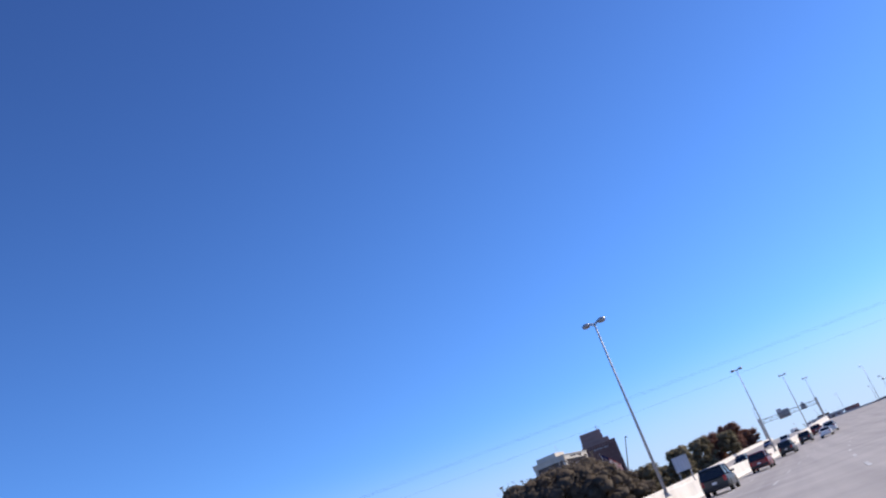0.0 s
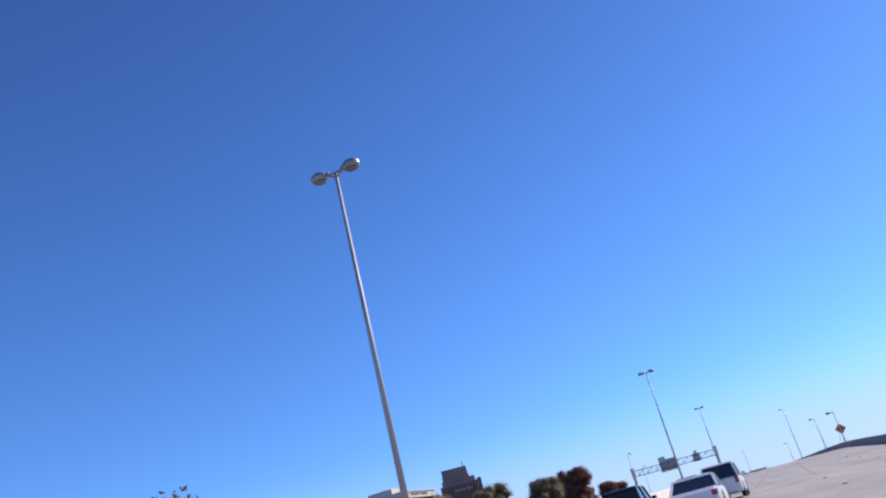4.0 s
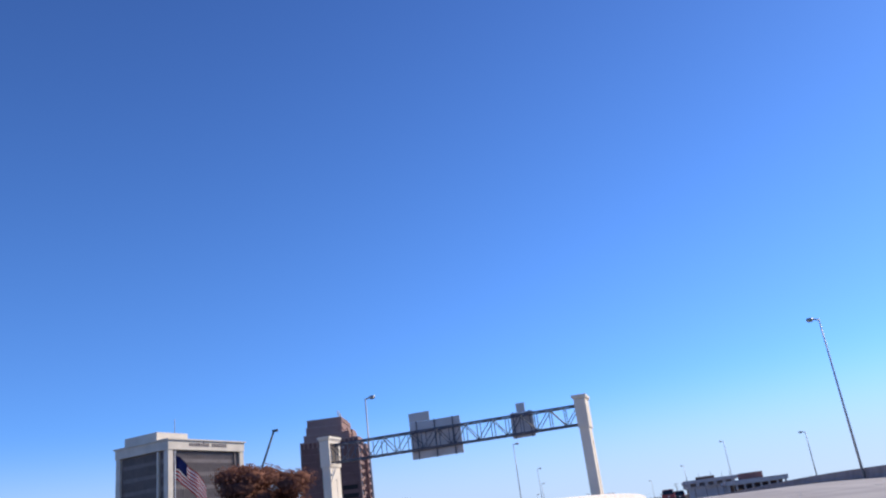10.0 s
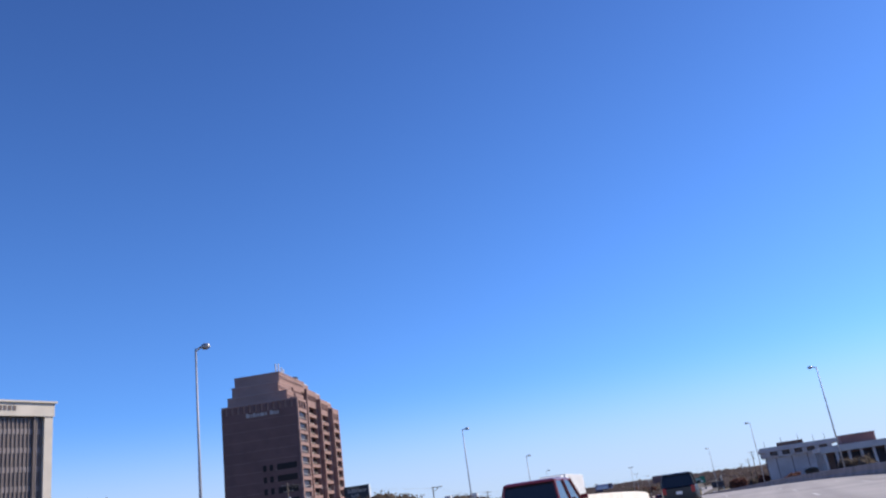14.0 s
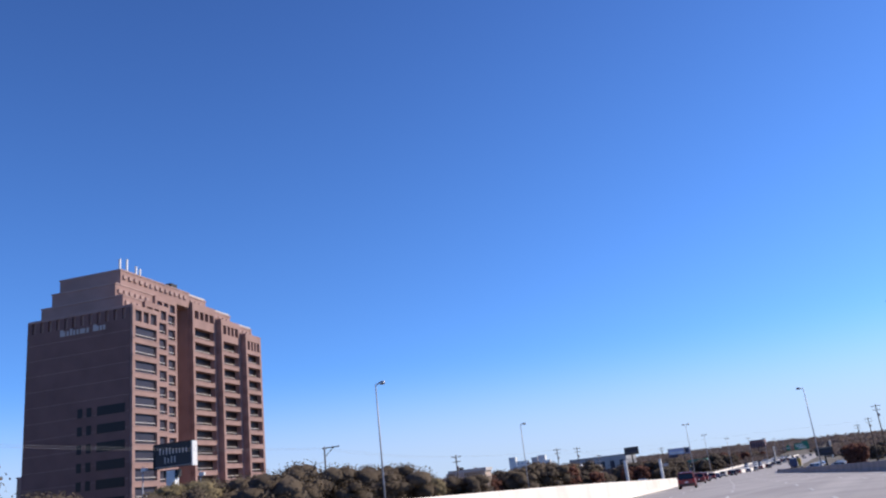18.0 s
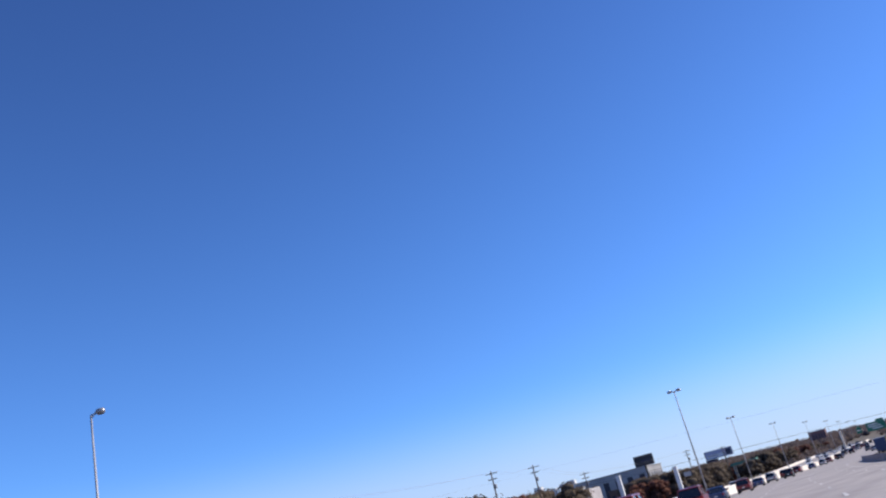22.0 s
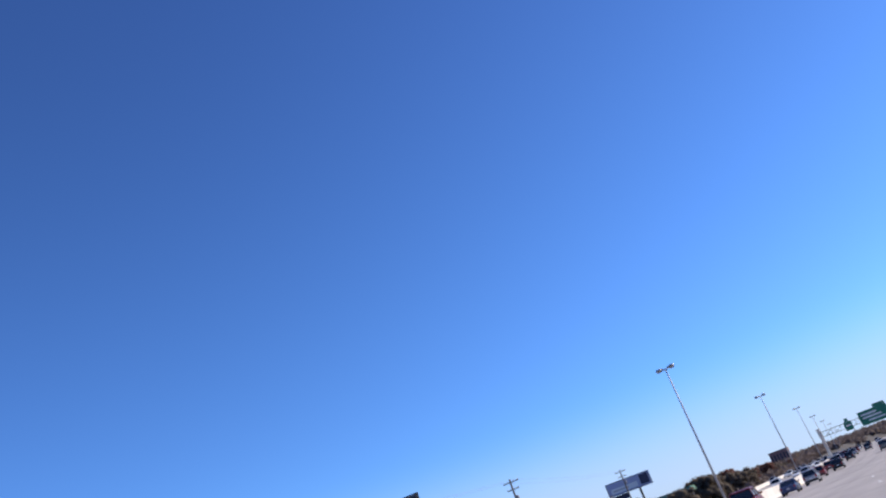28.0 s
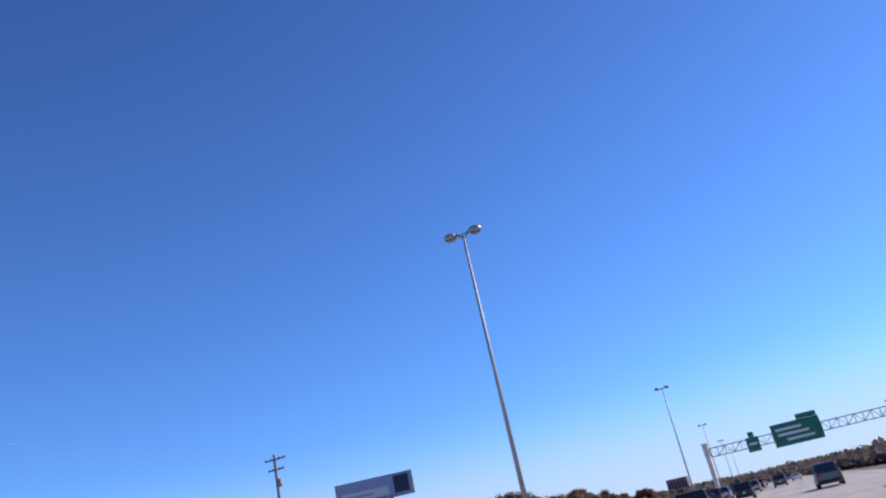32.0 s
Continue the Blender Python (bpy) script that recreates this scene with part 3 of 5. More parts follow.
# ---- office tower ----
def tower():
    """A pink granite tower: stepped crown, near face stepping back, then bays stepping out along its long side."""
    t = thing("office_tower", pose(-108.3, 587.2, base_z(590), 0, 0, 14), "stepped pink granite office tower with dark ribbon windows", "office building")
    z_ = base_z(590)
    fl = 3.48

    def slab(u0, u1, v0, v1, z0, z1, name, material, parent):
        return part(name, box(B(), ((u0 + u1) / 2, (v0 + v1) / 2, (z0 + z1) / 2 - z_), (u1 - u0, v1 - v0, z1 - z0)), material, parent)

    def wing(u0, u1, v0, v1, z0, z1, name="wing", lip=True, stone=M_GRANITE):
        w_ = slab(u0, u1, v0, v1, z0, z1, name, stone, t)
        if lip:
            slab(u0 - 0.12, u1 + 0.12, v0 - 0.12, v1 + 0.12, z1 + 0.002, z1 + 0.30, "coping", M_GRANITE2, w_)
        return w_

    def glazed(w_, u, v0, v1, top, low, small, big, n_small, edge=0.9, d=0.55, glass=M_GLASS):
        """The lit side of a wing: glass set d metres back behind granite piers and spandrels; square lights, then ribbons."""
        slab(u, u + 0.05, v0 + edge * 0.5, v1 - edge * 0.5, low, top - 0.6, "window", glass, w_)
        for a, b in ((v0, v0 + edge), (v1 - edge, v1)):
            slab(u + 0.052, u + d, a, b, low, top - 0.4, "pier", M_GRANITE, w_)
        slab(u + 0.052, u + d + 0.01, v0, v1, small[1], top, "parapet", M_GRANITE, w_)
        slab(u + 0.052, u + d + 0.012, v0, v1, big, small[0], "spandrel", M_GRANITE, w_)
        step = (v1 - v0 - 2 * edge) / n_small
        for k in range(1, n_small):
            slab(u + 0.052, u + d - 0.02, v0 + edge + k * step - 0.30, v0 + edge + k * step + 0.30, small[0], small[1], "pier", M_GRANITE, w_)
        z = big
        while z > low + 3.5:
            slab(u + 0.052, u + d + 0.012, v0, v1, z - fl, z - 2.35, "spandrel", M_GRANITE, w_)
            slab(u + 0.052, u + 0.30, v0 + edge, v1 - edge, z - 1.78, z - 1.64, "sill", M_SILL, w_)
            slab(u + d + 0.014, u + d + 0.10, v0 + 0.1, v1 - 0.1, z - 2.5, z - 2.37, "drip_edge", M_GRANITE2, w_)
            z -= fl

    # near face, stepping back in three bays, each a floor higher
    a1 = wing(-23.3, 1.15, -1.8, 6.7, 0, 47.6)
    glazed(a1, 1.15, -2.2, 6.7, 47.7, 2, (44.5, 46.8), 43.5, 3)
    a2 = wing(-22.0, -2.25, 0.0, 15.1, 47.6, 50.6)
    a2b = wing(-22.0, -2.25, 6.7, 15.1, 0, 47.6, "wing", False)
    glazed(a2b, -2.25, 6.7, 15.1, 50.7, 2, (47.6, 49.6), 46.8, 3, 0.7)
    a3 = wing(-21.2, -5.55, 2.0, 23.5, 50.6, 54.1)
    a3b = wing(-21.2, -5.55, 15.1, 23.5, 0, 50.6, "wing", False)
    glazed(a3b, -5.55, 15.1, 23.5, 54.2, 2, (51.2, 53.1), 50.6, 3, 0.7)
    top = wing(-21.0, -5.8, 4.0, 30.0, 54.1, 57.6, "tier")
    for w_, u, v0, v1, z in ((a2, -2.25, 0.0, 6.6, 50.6), (a3, -5.55, 2.0, 15.0, 54.1), (top, -5.8, 4.0, 29.8, 57.6)):
        n_ = int((v1 - v0) / 1.9)
        for k in range(n_):
            slab(u + 0.002, u + 0.34, v0 + 0.7 + k * 1.9, v0 + 1.7 + k * 1.9, z - 1.75, z - 0.95, "corbel", M_GRANITE2, w_)
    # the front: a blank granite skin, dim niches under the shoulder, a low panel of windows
    slab(-23.3, 1.14, -2.2, -1.802, 0, 45.1, "front_skin", M_POLISHED_SHADE, a1)
    slab(-23.3, 1.14, -2.2, -1.802, 47.3, 47.7, "front_skin", M_GRANITE, a1)
    for k in range(13):
        u = -23.3 + k * (24.44 - 1.1) / 12
        slab(u, u + 1.1, -2.19, -1.802, 45.1, 47.3, "pier", M_POLISHED_SHADE, a1)
    for k in range(42):
        if k % 3 == 0:
            slab(-23.2, 1.0, -2.215, -2.201, 1.2 + k * 1.06, 1.25 + k * 1.06, "joint", M_GRANITE2, a1)
    for f in range(8):
        z = 26.5 - f * fl
        for u0, u1 in ((-6.2, 0.1), (-8.6, -7.5), (-10.7, -9.6)):
            slab(u0, u1, -2.26, -2.2005, z, z + 1.8, "window", M_SHADEGLASS, a1)
    for k, w_ in enumerate((0.9, 0.5, 0.5, 0.6, 0.5, 0.5, 0.9, 0.5, 0.6, 0.0, 0.9, 0.6, 0.6, 0.6)):
        if w_:
            u = -15.2 + k * 0.78
            slab(u, u + w_ * 0.85, -2.34, -2.24, 43.5, 44.5 + (0.35 if k in (0, 3, 10) else 0.0), "letter_bar", M_LETTER, a1)
    # a deep recess, its shade put into dark stone, then three bays that step out and down
    wing(-20.6, -14.5, 23.5, 50.0, 0, 56.4, "recess", True, M_POLISHED_SHADE)
    for u1, v0, v1, z1, small, big in ((-5.0, 30.2, 40.7, 55.4, (51.6, 53.6), 49.3), (-3.4, 40.7, 50.0, 52.8, (49.1, 51.4), 47.2), (-1.7, 50.0, 58.3, 50.2, (46.0, 48.4), 44.9)):
        b = wing(-20.0, u1 - 1.3, v0, v1, 0, z1)
        glazed(b, u1 - 1.3, v0, v1, z1 + 0.1, 2, small, big, 4, 0.9, 1.3, M_SHADEGLASS)
        tr = wing(-19.0, u1 - 2.6, v0 + 0.2, v1 - 0.2, z1 + 0.3, z1 + 2.4, "tier")
        for k in range(4):
            slab(u1 - 2.598, u1 - 2.3, v0 + 1.0 + k * 2.0, v0 + 2.0 + k * 2.0, z1 + 0.9, z1 + 1.6, "corbel", M_GRANITE2, tr)
        slab(u1 - 2.9, u1 - 2.75, v0 + 0.4, v1 - 0.4, z1 + 2.7, z1 + 3.2, "roof_rail", M_SILL, tr)
    # podium, side annex and roof masts
    pd = wing(-6.0, 5.0, 7.4, 62.0, 0, 10.5, "podium")
    for k in range(8):
        slab(5.002, 5.05, 9.5 + k * 6.6, 14.0 + k * 6.6, 6.4, 9.2, "window", M_GLASS, pd)
    wing(-30.0, -23.5, 4.0, 20.0, 0, 17.0, "annex")
    for u, v, h in ((-7.5, 6.0, 3.0), (-7.2, 8.0, 3.4), (-7.4, 11.5, 2.6), (-7.2, 12.6, 2.2)):
        part("roof_mast", box(B(), (u, v, 57.9 - z_ + h / 2), (0.35, 0.35, h)), M_WHITE, t)
    slab(-8.6, -6.6, 23.8, 26.2, 56.5, 59.2, "roof_vent", M_TRIM, t)
    return t


tower()


# ---- cream office block with a dark curtain wall ----
def cream_block():
    a = math.degrees(math.atan2(30.2, 6.6)) - 90        # the long front looks towards the road
    b = thing("office_block", pose(-116.0, 465.2, base_z(470), 0, 0, a), "cream concrete office block with a dark bronze curtain wall", "office building")
    H, L, D = 39.5, 31.0, 21.5                            # height, front along y, depth along -x
    part("core", box(B(), (-D / 2, L / 2, H / 2 - 1.5), (D - 1.6, L - 1.6, H - 3.0)), M_CURTAIN, b, "bronze glass curtain wall")
    for x, y in ((-0.9, 0.9), (-0.9, L - 0.9), (-D + 0.9, 0.9), (-D + 0.9, L - 0.9)):
        part("pier", box(B(), (x, y, H / 2 - 1), (1.8, 1.8, H - 2)), M_CREAM, b)
    part("pier", box(B(), (-4.3, 0.55, H / 2 - 1), (0.7, 1.1, H - 2)), M_CREAM, b)
    part("pier", box(B(), (-0.55, L - 3.6, H / 2 - 1), (0.5, 0.5, H - 2)), M_CURTAIN, b, "dark reveal")
    part("frieze", box(B(), (-D / 2, L / 2, H - 1.4), (D + 0.4, L + 0.4, 2.8)), M_CREAM, b)
    part("cornice", box(B(), (-D / 2, L / 2, H + 0.1), (D + 1.2, L + 1.2, 0.4)), M_CREAM, b)
    part("penthouse", box(B(), (-D * 0.55, 6.5, H + 1.5), (D * 0.62, 12.0, 2.8)), M_CREAM, b)
    for k in range(33):
        part("mullion", box(B(), (-0.70, 2.2 + k * (L - 4.4) / 32, H / 2 - 1.4), (0.22, 0.14, H - 3.0)), M_MULLION, b)
    for k in range(18):
        part("mullion", box(B(), (-5.2 - k * (D - 7.4) / 17, 0.70, H / 2 - 1.4), (0.14, 0.22, H - 3.0)), M_MULLION, b)
    for f in range(1, 10):
        part("spandrel", box(B(), (-D / 2, L / 2, f * 3.75), (D - 1.45, L - 1.45, 1.1)), M_MULLION, b)
    for k in range(17):
        if k not in (9,):
            part("letter_bar", box(B(), (0.24, L * 0.26 + k * 0.92, H - 1.25 + (0.25 if k == 6 else 0)), (0.10, 0.62, 0.95 if k != 6 else 1.5)), M_CURTAIN, b)
    part("mast", rod(B(), (-8, 10, H + 2.8), (-8, 10, H + 7.5), 0.1), M_GALV, b)


cream_block()

# ---- boom crane ----
c = thing("boom_crane", pose(-86, 444, base_z(444)), "telescopic boom crane with a dark raised boom and yellow base", "crane")
bm = box(B(), (0, 0, 1.1), (5.5, 2.4, 1.0))
box(bm, (-1.6, 0, 2.3), (1.8, 2.0, 1.6))
part("chassis", bm, M_YELLOW, c)
for x in (-2, 0, 2):
    for s in (-1.2, 1.2):
        part("wheel", rod(B(), (x, s - 0.2, 0.55), (x, s + 0.2, 0.55), 0.55, None, 14), M_TYRE, c)
tip = Vector((9.6, 9.5, 35.2 - base_z(444)))
foot = Vector((0.8, 0, 2.2))
part("boom", rod(B(), foot, foot.lerp(tip, 0.3), 0.50, 0.46, 8), M_YELLOW, c, "yellow lower boom")
part("boom", rod(B(), foot.lerp(tip, 0.28), foot.lerp(tip, 0.66), 0.36, 0.34, 8), M_TRIM, c)
part("boom", rod(B(), foot.lerp(tip, 0.64), tip, 0.26, 0.24, 8), M_TRIM, c)
part("boom_head", box(B(), tip + Vector((0.4, 0, 0.1)), (1.4, 0.7, 0.6)), M_TRIM, c)

# ---- flag ----
f = thing("flag", pose(-87.4, 426.4, base_z(430)), "large striped flag with dark blue canton on a tall pole", "flag")
part("flagpole", rod(B(), (0, 0, 0), (0, 0, 30.4), 0.16, 0.09, 10), M_WHITE, f, "white flagpole")


def cloth(u0, u1, w0, w1, material, name):
    """A strip of the drooping, folded cloth; u runs out from the pole, w down."""
    bm = B()
    nu, nw = 14, 4
    grid = []
    for i in range(nu + 1):
        u = u0 + (u1 - u0) * i / nu
        col = []
        for j in range(nw + 1):
            w_ = w0 + (w1 - w0) * j / nw
            x = 0.15 + u * 8.2
            z = 29.2 - w_ * 5.4 - (u ** 1.2) * 8.0
            yy = 0.55 * math.sin(u * 11 + w_ * 2.0) * min(1, u * 3) + 0.2 * math.sin(u * 23)
            col.append(bm.verts.new((x, yy, z)))
        grid.append(col)
    for i in range(nu):
        for j in range(nw):
            bm.faces.new((grid[i][j], grid[i + 1][j], grid[i + 1][j + 1], grid[i][j + 1])).smooth = True
    bmesh.ops.solidify(bm, geom=bm.faces[:], thickness=0.03)
    return part(name, bm, material, f)


for k in range(13):
    cloth(0.4 if k < 7 else 0.0, 1.0, k / 13, (k + 1) / 13, M_RED if k % 2 == 0 else M_WHITE, "stripe")
cloth(0.0, 0.4, 0.0, 7 / 13, M_BLUE, "canton")


# ---- trees ----
lump = bmesh.new()
bmesh.ops.create_icosphere(lump, subdivisions=1, radius=1.0)
ICO = np.array([v.co for v in lump.verts])
ICO_FACES = np.array([[v.index for v in f.verts] for f in lump.faces])
lump.free()


def crown_mesh(name, seed, wide, high, clumps, leaves, leaf, material, low=0.3):
    """A crown of small leaf quads gathered in uneven clumps."""
    rng = np.random.default_rng(seed)
    cs = []
    for _ in range(clumps):
        a, r = rng.uniform(0, 2 * math.pi), math.sqrt(rng.uniform(0, 1))
        z = rng.uniform(low, 0.92)
        k = math.sqrt(max(0.08, 1 - ((z - 0.55) / 0.52) ** 2))
        cs.append((math.cos(a) * r * wide * 0.42 * k, math.sin(a) * r * wide * 0.42 * k, z * high, wide * rng.uniform(0.10, 0.21)))
    cs = np.array(cs)
    pick = rng.integers(0, clumps, leaves)
    d = rng.normal(size=(leaves, 3))
    d /= np.linalg.norm(d, axis=1)[:, None]
    c = cs[pick, :3] + d * (cs[pick, 3] * rng.uniform(0.4, 1.0, leaves) ** 0.4)[:, None] * np.array([1, 1, 0.75])
    n = rng.normal(size=(leaves, 3)) * 0.55 + d * 1.2
    n /= np.linalg.norm(n, axis=1)[:, None]
    u = np.cross(n, rng.normal(size=(leaves, 3)))
    u /= np.linalg.norm(u, axis=1)[:, None]
    w_ = np.cross(n, u)
    s = (leaf * rng.uniform(0.6, 1.4, leaves))[:, None]
    v = np.stack([c - u * s, c + w_ * s * 0.6, c + u * s, c - w_ * s * 0.6], 1).reshape(-1, 3)
    core = (ICO[None] * cs[:, None, 3:4] * np.array((0.72, 0.72, 0.54)) * rng.uniform(0.8, 1.1, (clumps, len(ICO), 1)) + cs[:, None, :3]).reshape(-1, 3)
    inner = (ICO_FACES[None] + len(ICO) * np.arange(clumps)[:, None, None] + 4 * leaves).reshape(-1, 3)      # solid leaf-coloured cores added inside each clump, to lighten dark gaps between leaves
    me = bpy.data.meshes.new(name)
    me.from_pydata(v.tolist() + core.tolist(), [], [(4 * i, 4 * i + 1, 4 * i + 2, 4 * i + 3) for i in range(leaves)] + inner.tolist())
    me.polygons.foreach_set("use_smooth", np.ones(len(me.polygons), dtype=bool))
    me.materials.append(material)
    return me, cs


def tree(name, seed, wide, high, material, label, group, clumps=46, leaves=5200, leaf=0.16, low=0.32):
    """A tapered trunk with limbs that reach into the clumps of its crown."""
    t = thing(name, pose(0, 0, -500), label, "tree", group)
    me, cs = crown_mesh("crown", seed, wide, high, clumps, leaves, leaf, material, low)
    rng = random.Random(seed)
    bm = rod(B(), (0, 0, -0.3), (0.1, 0.05, high * 0.34), high * 0.032, high * 0.022, 9)
    part("trunk", bm, M_BARK, t)
    for k in range(9):
        x, y, z, r = cs[rng.randrange(len(cs))]
        mid = Vector((x * 0.4, y * 0.4, high * 0.34 + (z - high * 0.34) * 0.5))
        bm = rod(B(), (0.1, 0.05, high * 0.32), mid, high * 0.014, high * 0.009, 6)
        part("limb", rod(bm, mid, (x, y, z), high * 0.009, high * 0.003, 6), M_BARK, t)
    piece("crown", me, t)
    return t


OAK_LABEL, RUST_LABEL = "dark green live oak with a broad rounded crown", "autumn tree with dense russet leaves beside the motorway"
OAKS = [tree("oak_tree", s, 9.0, 7.2, M_OAK, OAK_LABEL, "live oaks", 80, 14000, 0.105, 0.18) for s in (3, 4, 5)]
FAROAKS = [tree("oak_tree", s, 9.0, 7.2, M_OAK, OAK_LABEL, "live oaks", 80, 5600, 0.16, 0.18) for s in (3, 4, 5)]
RUSTY = [tree("autumn_tree", s, 9.0, 12.5, M_RUST, RUST_LABEL, "autumn trees", 130, 34000, 0.12, 0.05) for s in (13, 14)]
FARRUSTY = [tree("autumn_tree", s, 9.0, 12.5, M_RUST, RUST_LABEL, "autumn trees", 130, 8000, 0.22, 0.05) for s in (13, 14)]
OLIVE = [tree("roadside_tree", s, 8.5, 10.5, M_OLIVE, "thinning olive-green tree beside the motorway", "roadside trees", 66, 12000, 0.11, 0.18) for s in (23, 24)]


def plant(kinds, n, x, y, high, rnd, broad=1.0):
    """A copy of one of the kinds, scaled to its height, on the ground at x, y."""
    src = kinds[n % len(kinds)]
    y0 = float(y)
    off = (x - hermite(y0, LX)) * math.cos(heading(y0))
    k = high / {"oak_tree": 7.2, "autumn_tree": 12.5, "roadside_tree": 10.5}[src.name.split(".")[0]]
    m = pose(x, y, land(y0, off) - 0.1, 0, 0, rnd.uniform(0, 360)) @ Matrix.Diagonal((k * broad * rnd.uniform(0.95, 1.1), k * broad * rnd.uniform(0.95, 1.1), k, 1))
    ob = copy_thing(src, m)
    ob.matrix_basis = m
    return ob


rnd = random.Random(7)
for n, (x, y, h, broad) in enumerate(((-14.2, 272, 11.4, 0.95), (-20.5, 275.5, 13.6, 0.85), (-11.9, 328, 10.1, 1.18), (-15, 341, 7.9, 1.2), (-27, 292, 9, 1.2), (-80, 817, 7.0, 1.1), (-77, 829, 8.0, 1.2), (-86.7, 706, 9.5, 1.2), (-84, 694, 9.0, 1.1), (-90, 720, 10, 1.2), (-60, 420, 12, 1), (-40, 360, 10, 1))):
    plant(RUSTY if y < 345 else FARRUSTY, n, x, y, h, rnd, broad)
for n, (x, y, h) in enumerate(((-20, 223, 9.5), (-13, 228, 7.6), (-24, 206, 9.6), (-26, 236, 8.8), (-30, 190, 9.0), (-38, 215, 9.4), (-34, 245, 9), (-45, 235, 10))):
    plant(OLIVE, n, x, y, h, rnd)
for n in range(12):                                   # oaks before the cream block
    plant(FAROAKS, n, -63 + n * 2.9, 168 + (n % 3) * 5, (9.5, 10.5, 11.5, 12.5, 13.5, 14, 14.5, 14, 13, 11, 8.5, 6)[n], rnd)
for n in range(58):                                   # oaks along the frontage before and beyond the tower
    y = 503 + n * 4.8 + rnd.uniform(-1.5, 1.5)
    x = hermite(y, LX) - (58, 72, 64, 80)[n % 4] + rnd.uniform(-2, 2)
    if not 638 < y < 703:
        plant(OLIVE if n % 7 == 3 else OAKS if y < 640 else FAROAKS, n, x, y, rnd.uniform(8.6, 12.2), rnd, 1.15)
for n in range(14):                                   # a row between the two office buildings
    plant(FAROAKS, n, -80 - n * 2.4 + rnd.uniform(-2, 2), 478 + (n % 4) * 9 + n, rnd.uniform(13, 17), rnd)
for n in range(26):                                   # darker trees round the cream block and before it
    y = 330 + n * 7.5 + rnd.uniform(-3, 3)
    x = -62 - n * 1.2 + rnd.uniform(-10, 10)
    plant(FAROAKS, n, x, y, rnd.uniform(8, 11), rnd)
for n, (x, y, h) in enumerate(((-74, 731, 10.6), (-81, 742, 9.6), (-67, 738, 7.6), (-74, 768, 6.5), (-79, 780, 7), (-83, 790, 6.2), (-84, 802, 6.4), (-72, 756, 6.8))):
    plant(FAROAKS if n % 2 else FARRUSTY, n, x, y, h, rnd)
for n in range(26):
    y = 780 + n * 14 + rnd.uniform(-4, 4)
    x = hermite(y, LX) - rnd.uniform(46, 85)
    plant(FAROAKS if n % 3 else FARRUSTY, n, x, y, rnd.uniform(8, 11), rnd)
for n in range(16):                                   # trees on the other side of the road
    y = 560 + n * 26 + rnd.uniform(-6, 6)
    x = hermite(y, LX) + rnd.uniform(28, 60)
    plant(FAROAKS if n % 2 else FARRUSTY, n, x, y, rnd.uniform(6, 8), rnd)
for n, (x, y, h) in enumerate(((-75, 822, 8.6), (-79, 829, 9.6), (-84, 831, 9.8), (-81, 823, 8.4), (-72, 830, 9.4), (-70, 840, 9.0), (-76, 838, 9.6), (-68, 850, 8.4), (-75, 856, 9.0), (-83, 838, 9.0))):
    plant(FAROAKS if n % 3 else FARRUSTY, n, x, y, h, rnd, 1.15)      # dim trees before the motel
for n in range(46):                                   # thinning trees along the frontage towards the far woods
    y = 985 + n * 8.5 + rnd.uniform(-4, 4)
    x = hermite(y, LX) - rnd.uniform(44, 90)
    plant(FARRUSTY if n % 2 == 0 else FAROAKS, n, x, y, rnd.uniform(7, 10.5), rnd, 1.1)
for src in OAKS + FAROAKS + RUSTY + FARRUSTY + OLIVE:
    for o in (*src.children_recursive, src):
        bpy.data.objects.remove(o)

# far woods: a belt of crowns on the rising land
rng = np.random.default_rng(41)
spots = []
for n in range(13500):
    y = float(rng.uniform(30, 60)) ** 2
    o = float(rng.choice((-1, 1, -1))) * (60 + 1300 * float(rng.uniform(0, 1)) ** 1.6) - 15
    if n > 9500:
        y, o = float(rng.uniform(1040, 1950)), float(rng.choice((-1, 1))) * float(rng.uniform(0, 1)) ** 1.5 * 260
        o += -38 if o < 0 else 17
    elif n > 7000:
        y, o = float(rng.uniform(1350, 3600)), float(rng.uniform(-420, 420))
    if y < 1330 and -36 < o < 15:
        continue
    p = on(y, o)
    spots.append((p.x, p.y, land(y, o), float(rng.uniform(3.0, 7.0)) * (0.62 if y < 1450 else 1.0)))
spots = np.array(spots)
core = ICO[None] * spots[:, None, 3:4] * np.array((0.60, 0.60, 0.50)) * rng.uniform(0.8, 1.1, (len(spots), len(ICO), 1)) + spots[:, None, :3] + np.array((0, 0, 0.4)) * spots[:, None, 3:4]
core_faces = (ICO_FACES[None] + len(ICO) * np.arange(len(spots))[:, None, None]).reshape(-1, 3)
core = core.reshape(-1, 3)
spots = np.repeat(spots, 30, axis=0)
m = len(spots)
r = spots[:, 3:4]
d = rng.normal(size=(m, 3))
d[:, 2] = np.abs(d[:, 2]) * 0.9 - 0.15
d /= np.linalg.norm(d, axis=1)[:, None]
c = spots[:, :3] + np.array((0, 0, 0.45)) * r + d * r * np.array((1.2, 1.2, 0.9)) * rng.uniform(0.45, 1.1, (m, 1))
q_ = d * 0.45 + rng.normal(size=(m, 3)) * 0.7
q_ /= np.linalg.norm(q_, axis=1)[:, None]
u = np.cross(q_, rng.normal(size=(m, 3)))
u /= np.linalg.norm(u, axis=1)[:, None]
w_ = np.cross(q_, u)
k = r * rng.uniform(0.10, 0.24, (m, 1))
V = np.concatenate([np.stack([c - u * k, c - w_ * k, c + u * k, c + w_ * k], 1).reshape(-1), core.reshape(-1)])
loops = np.concatenate([np.arange(4 * m), core_faces.reshape(-1) + 4 * m]).astype(np.int32)
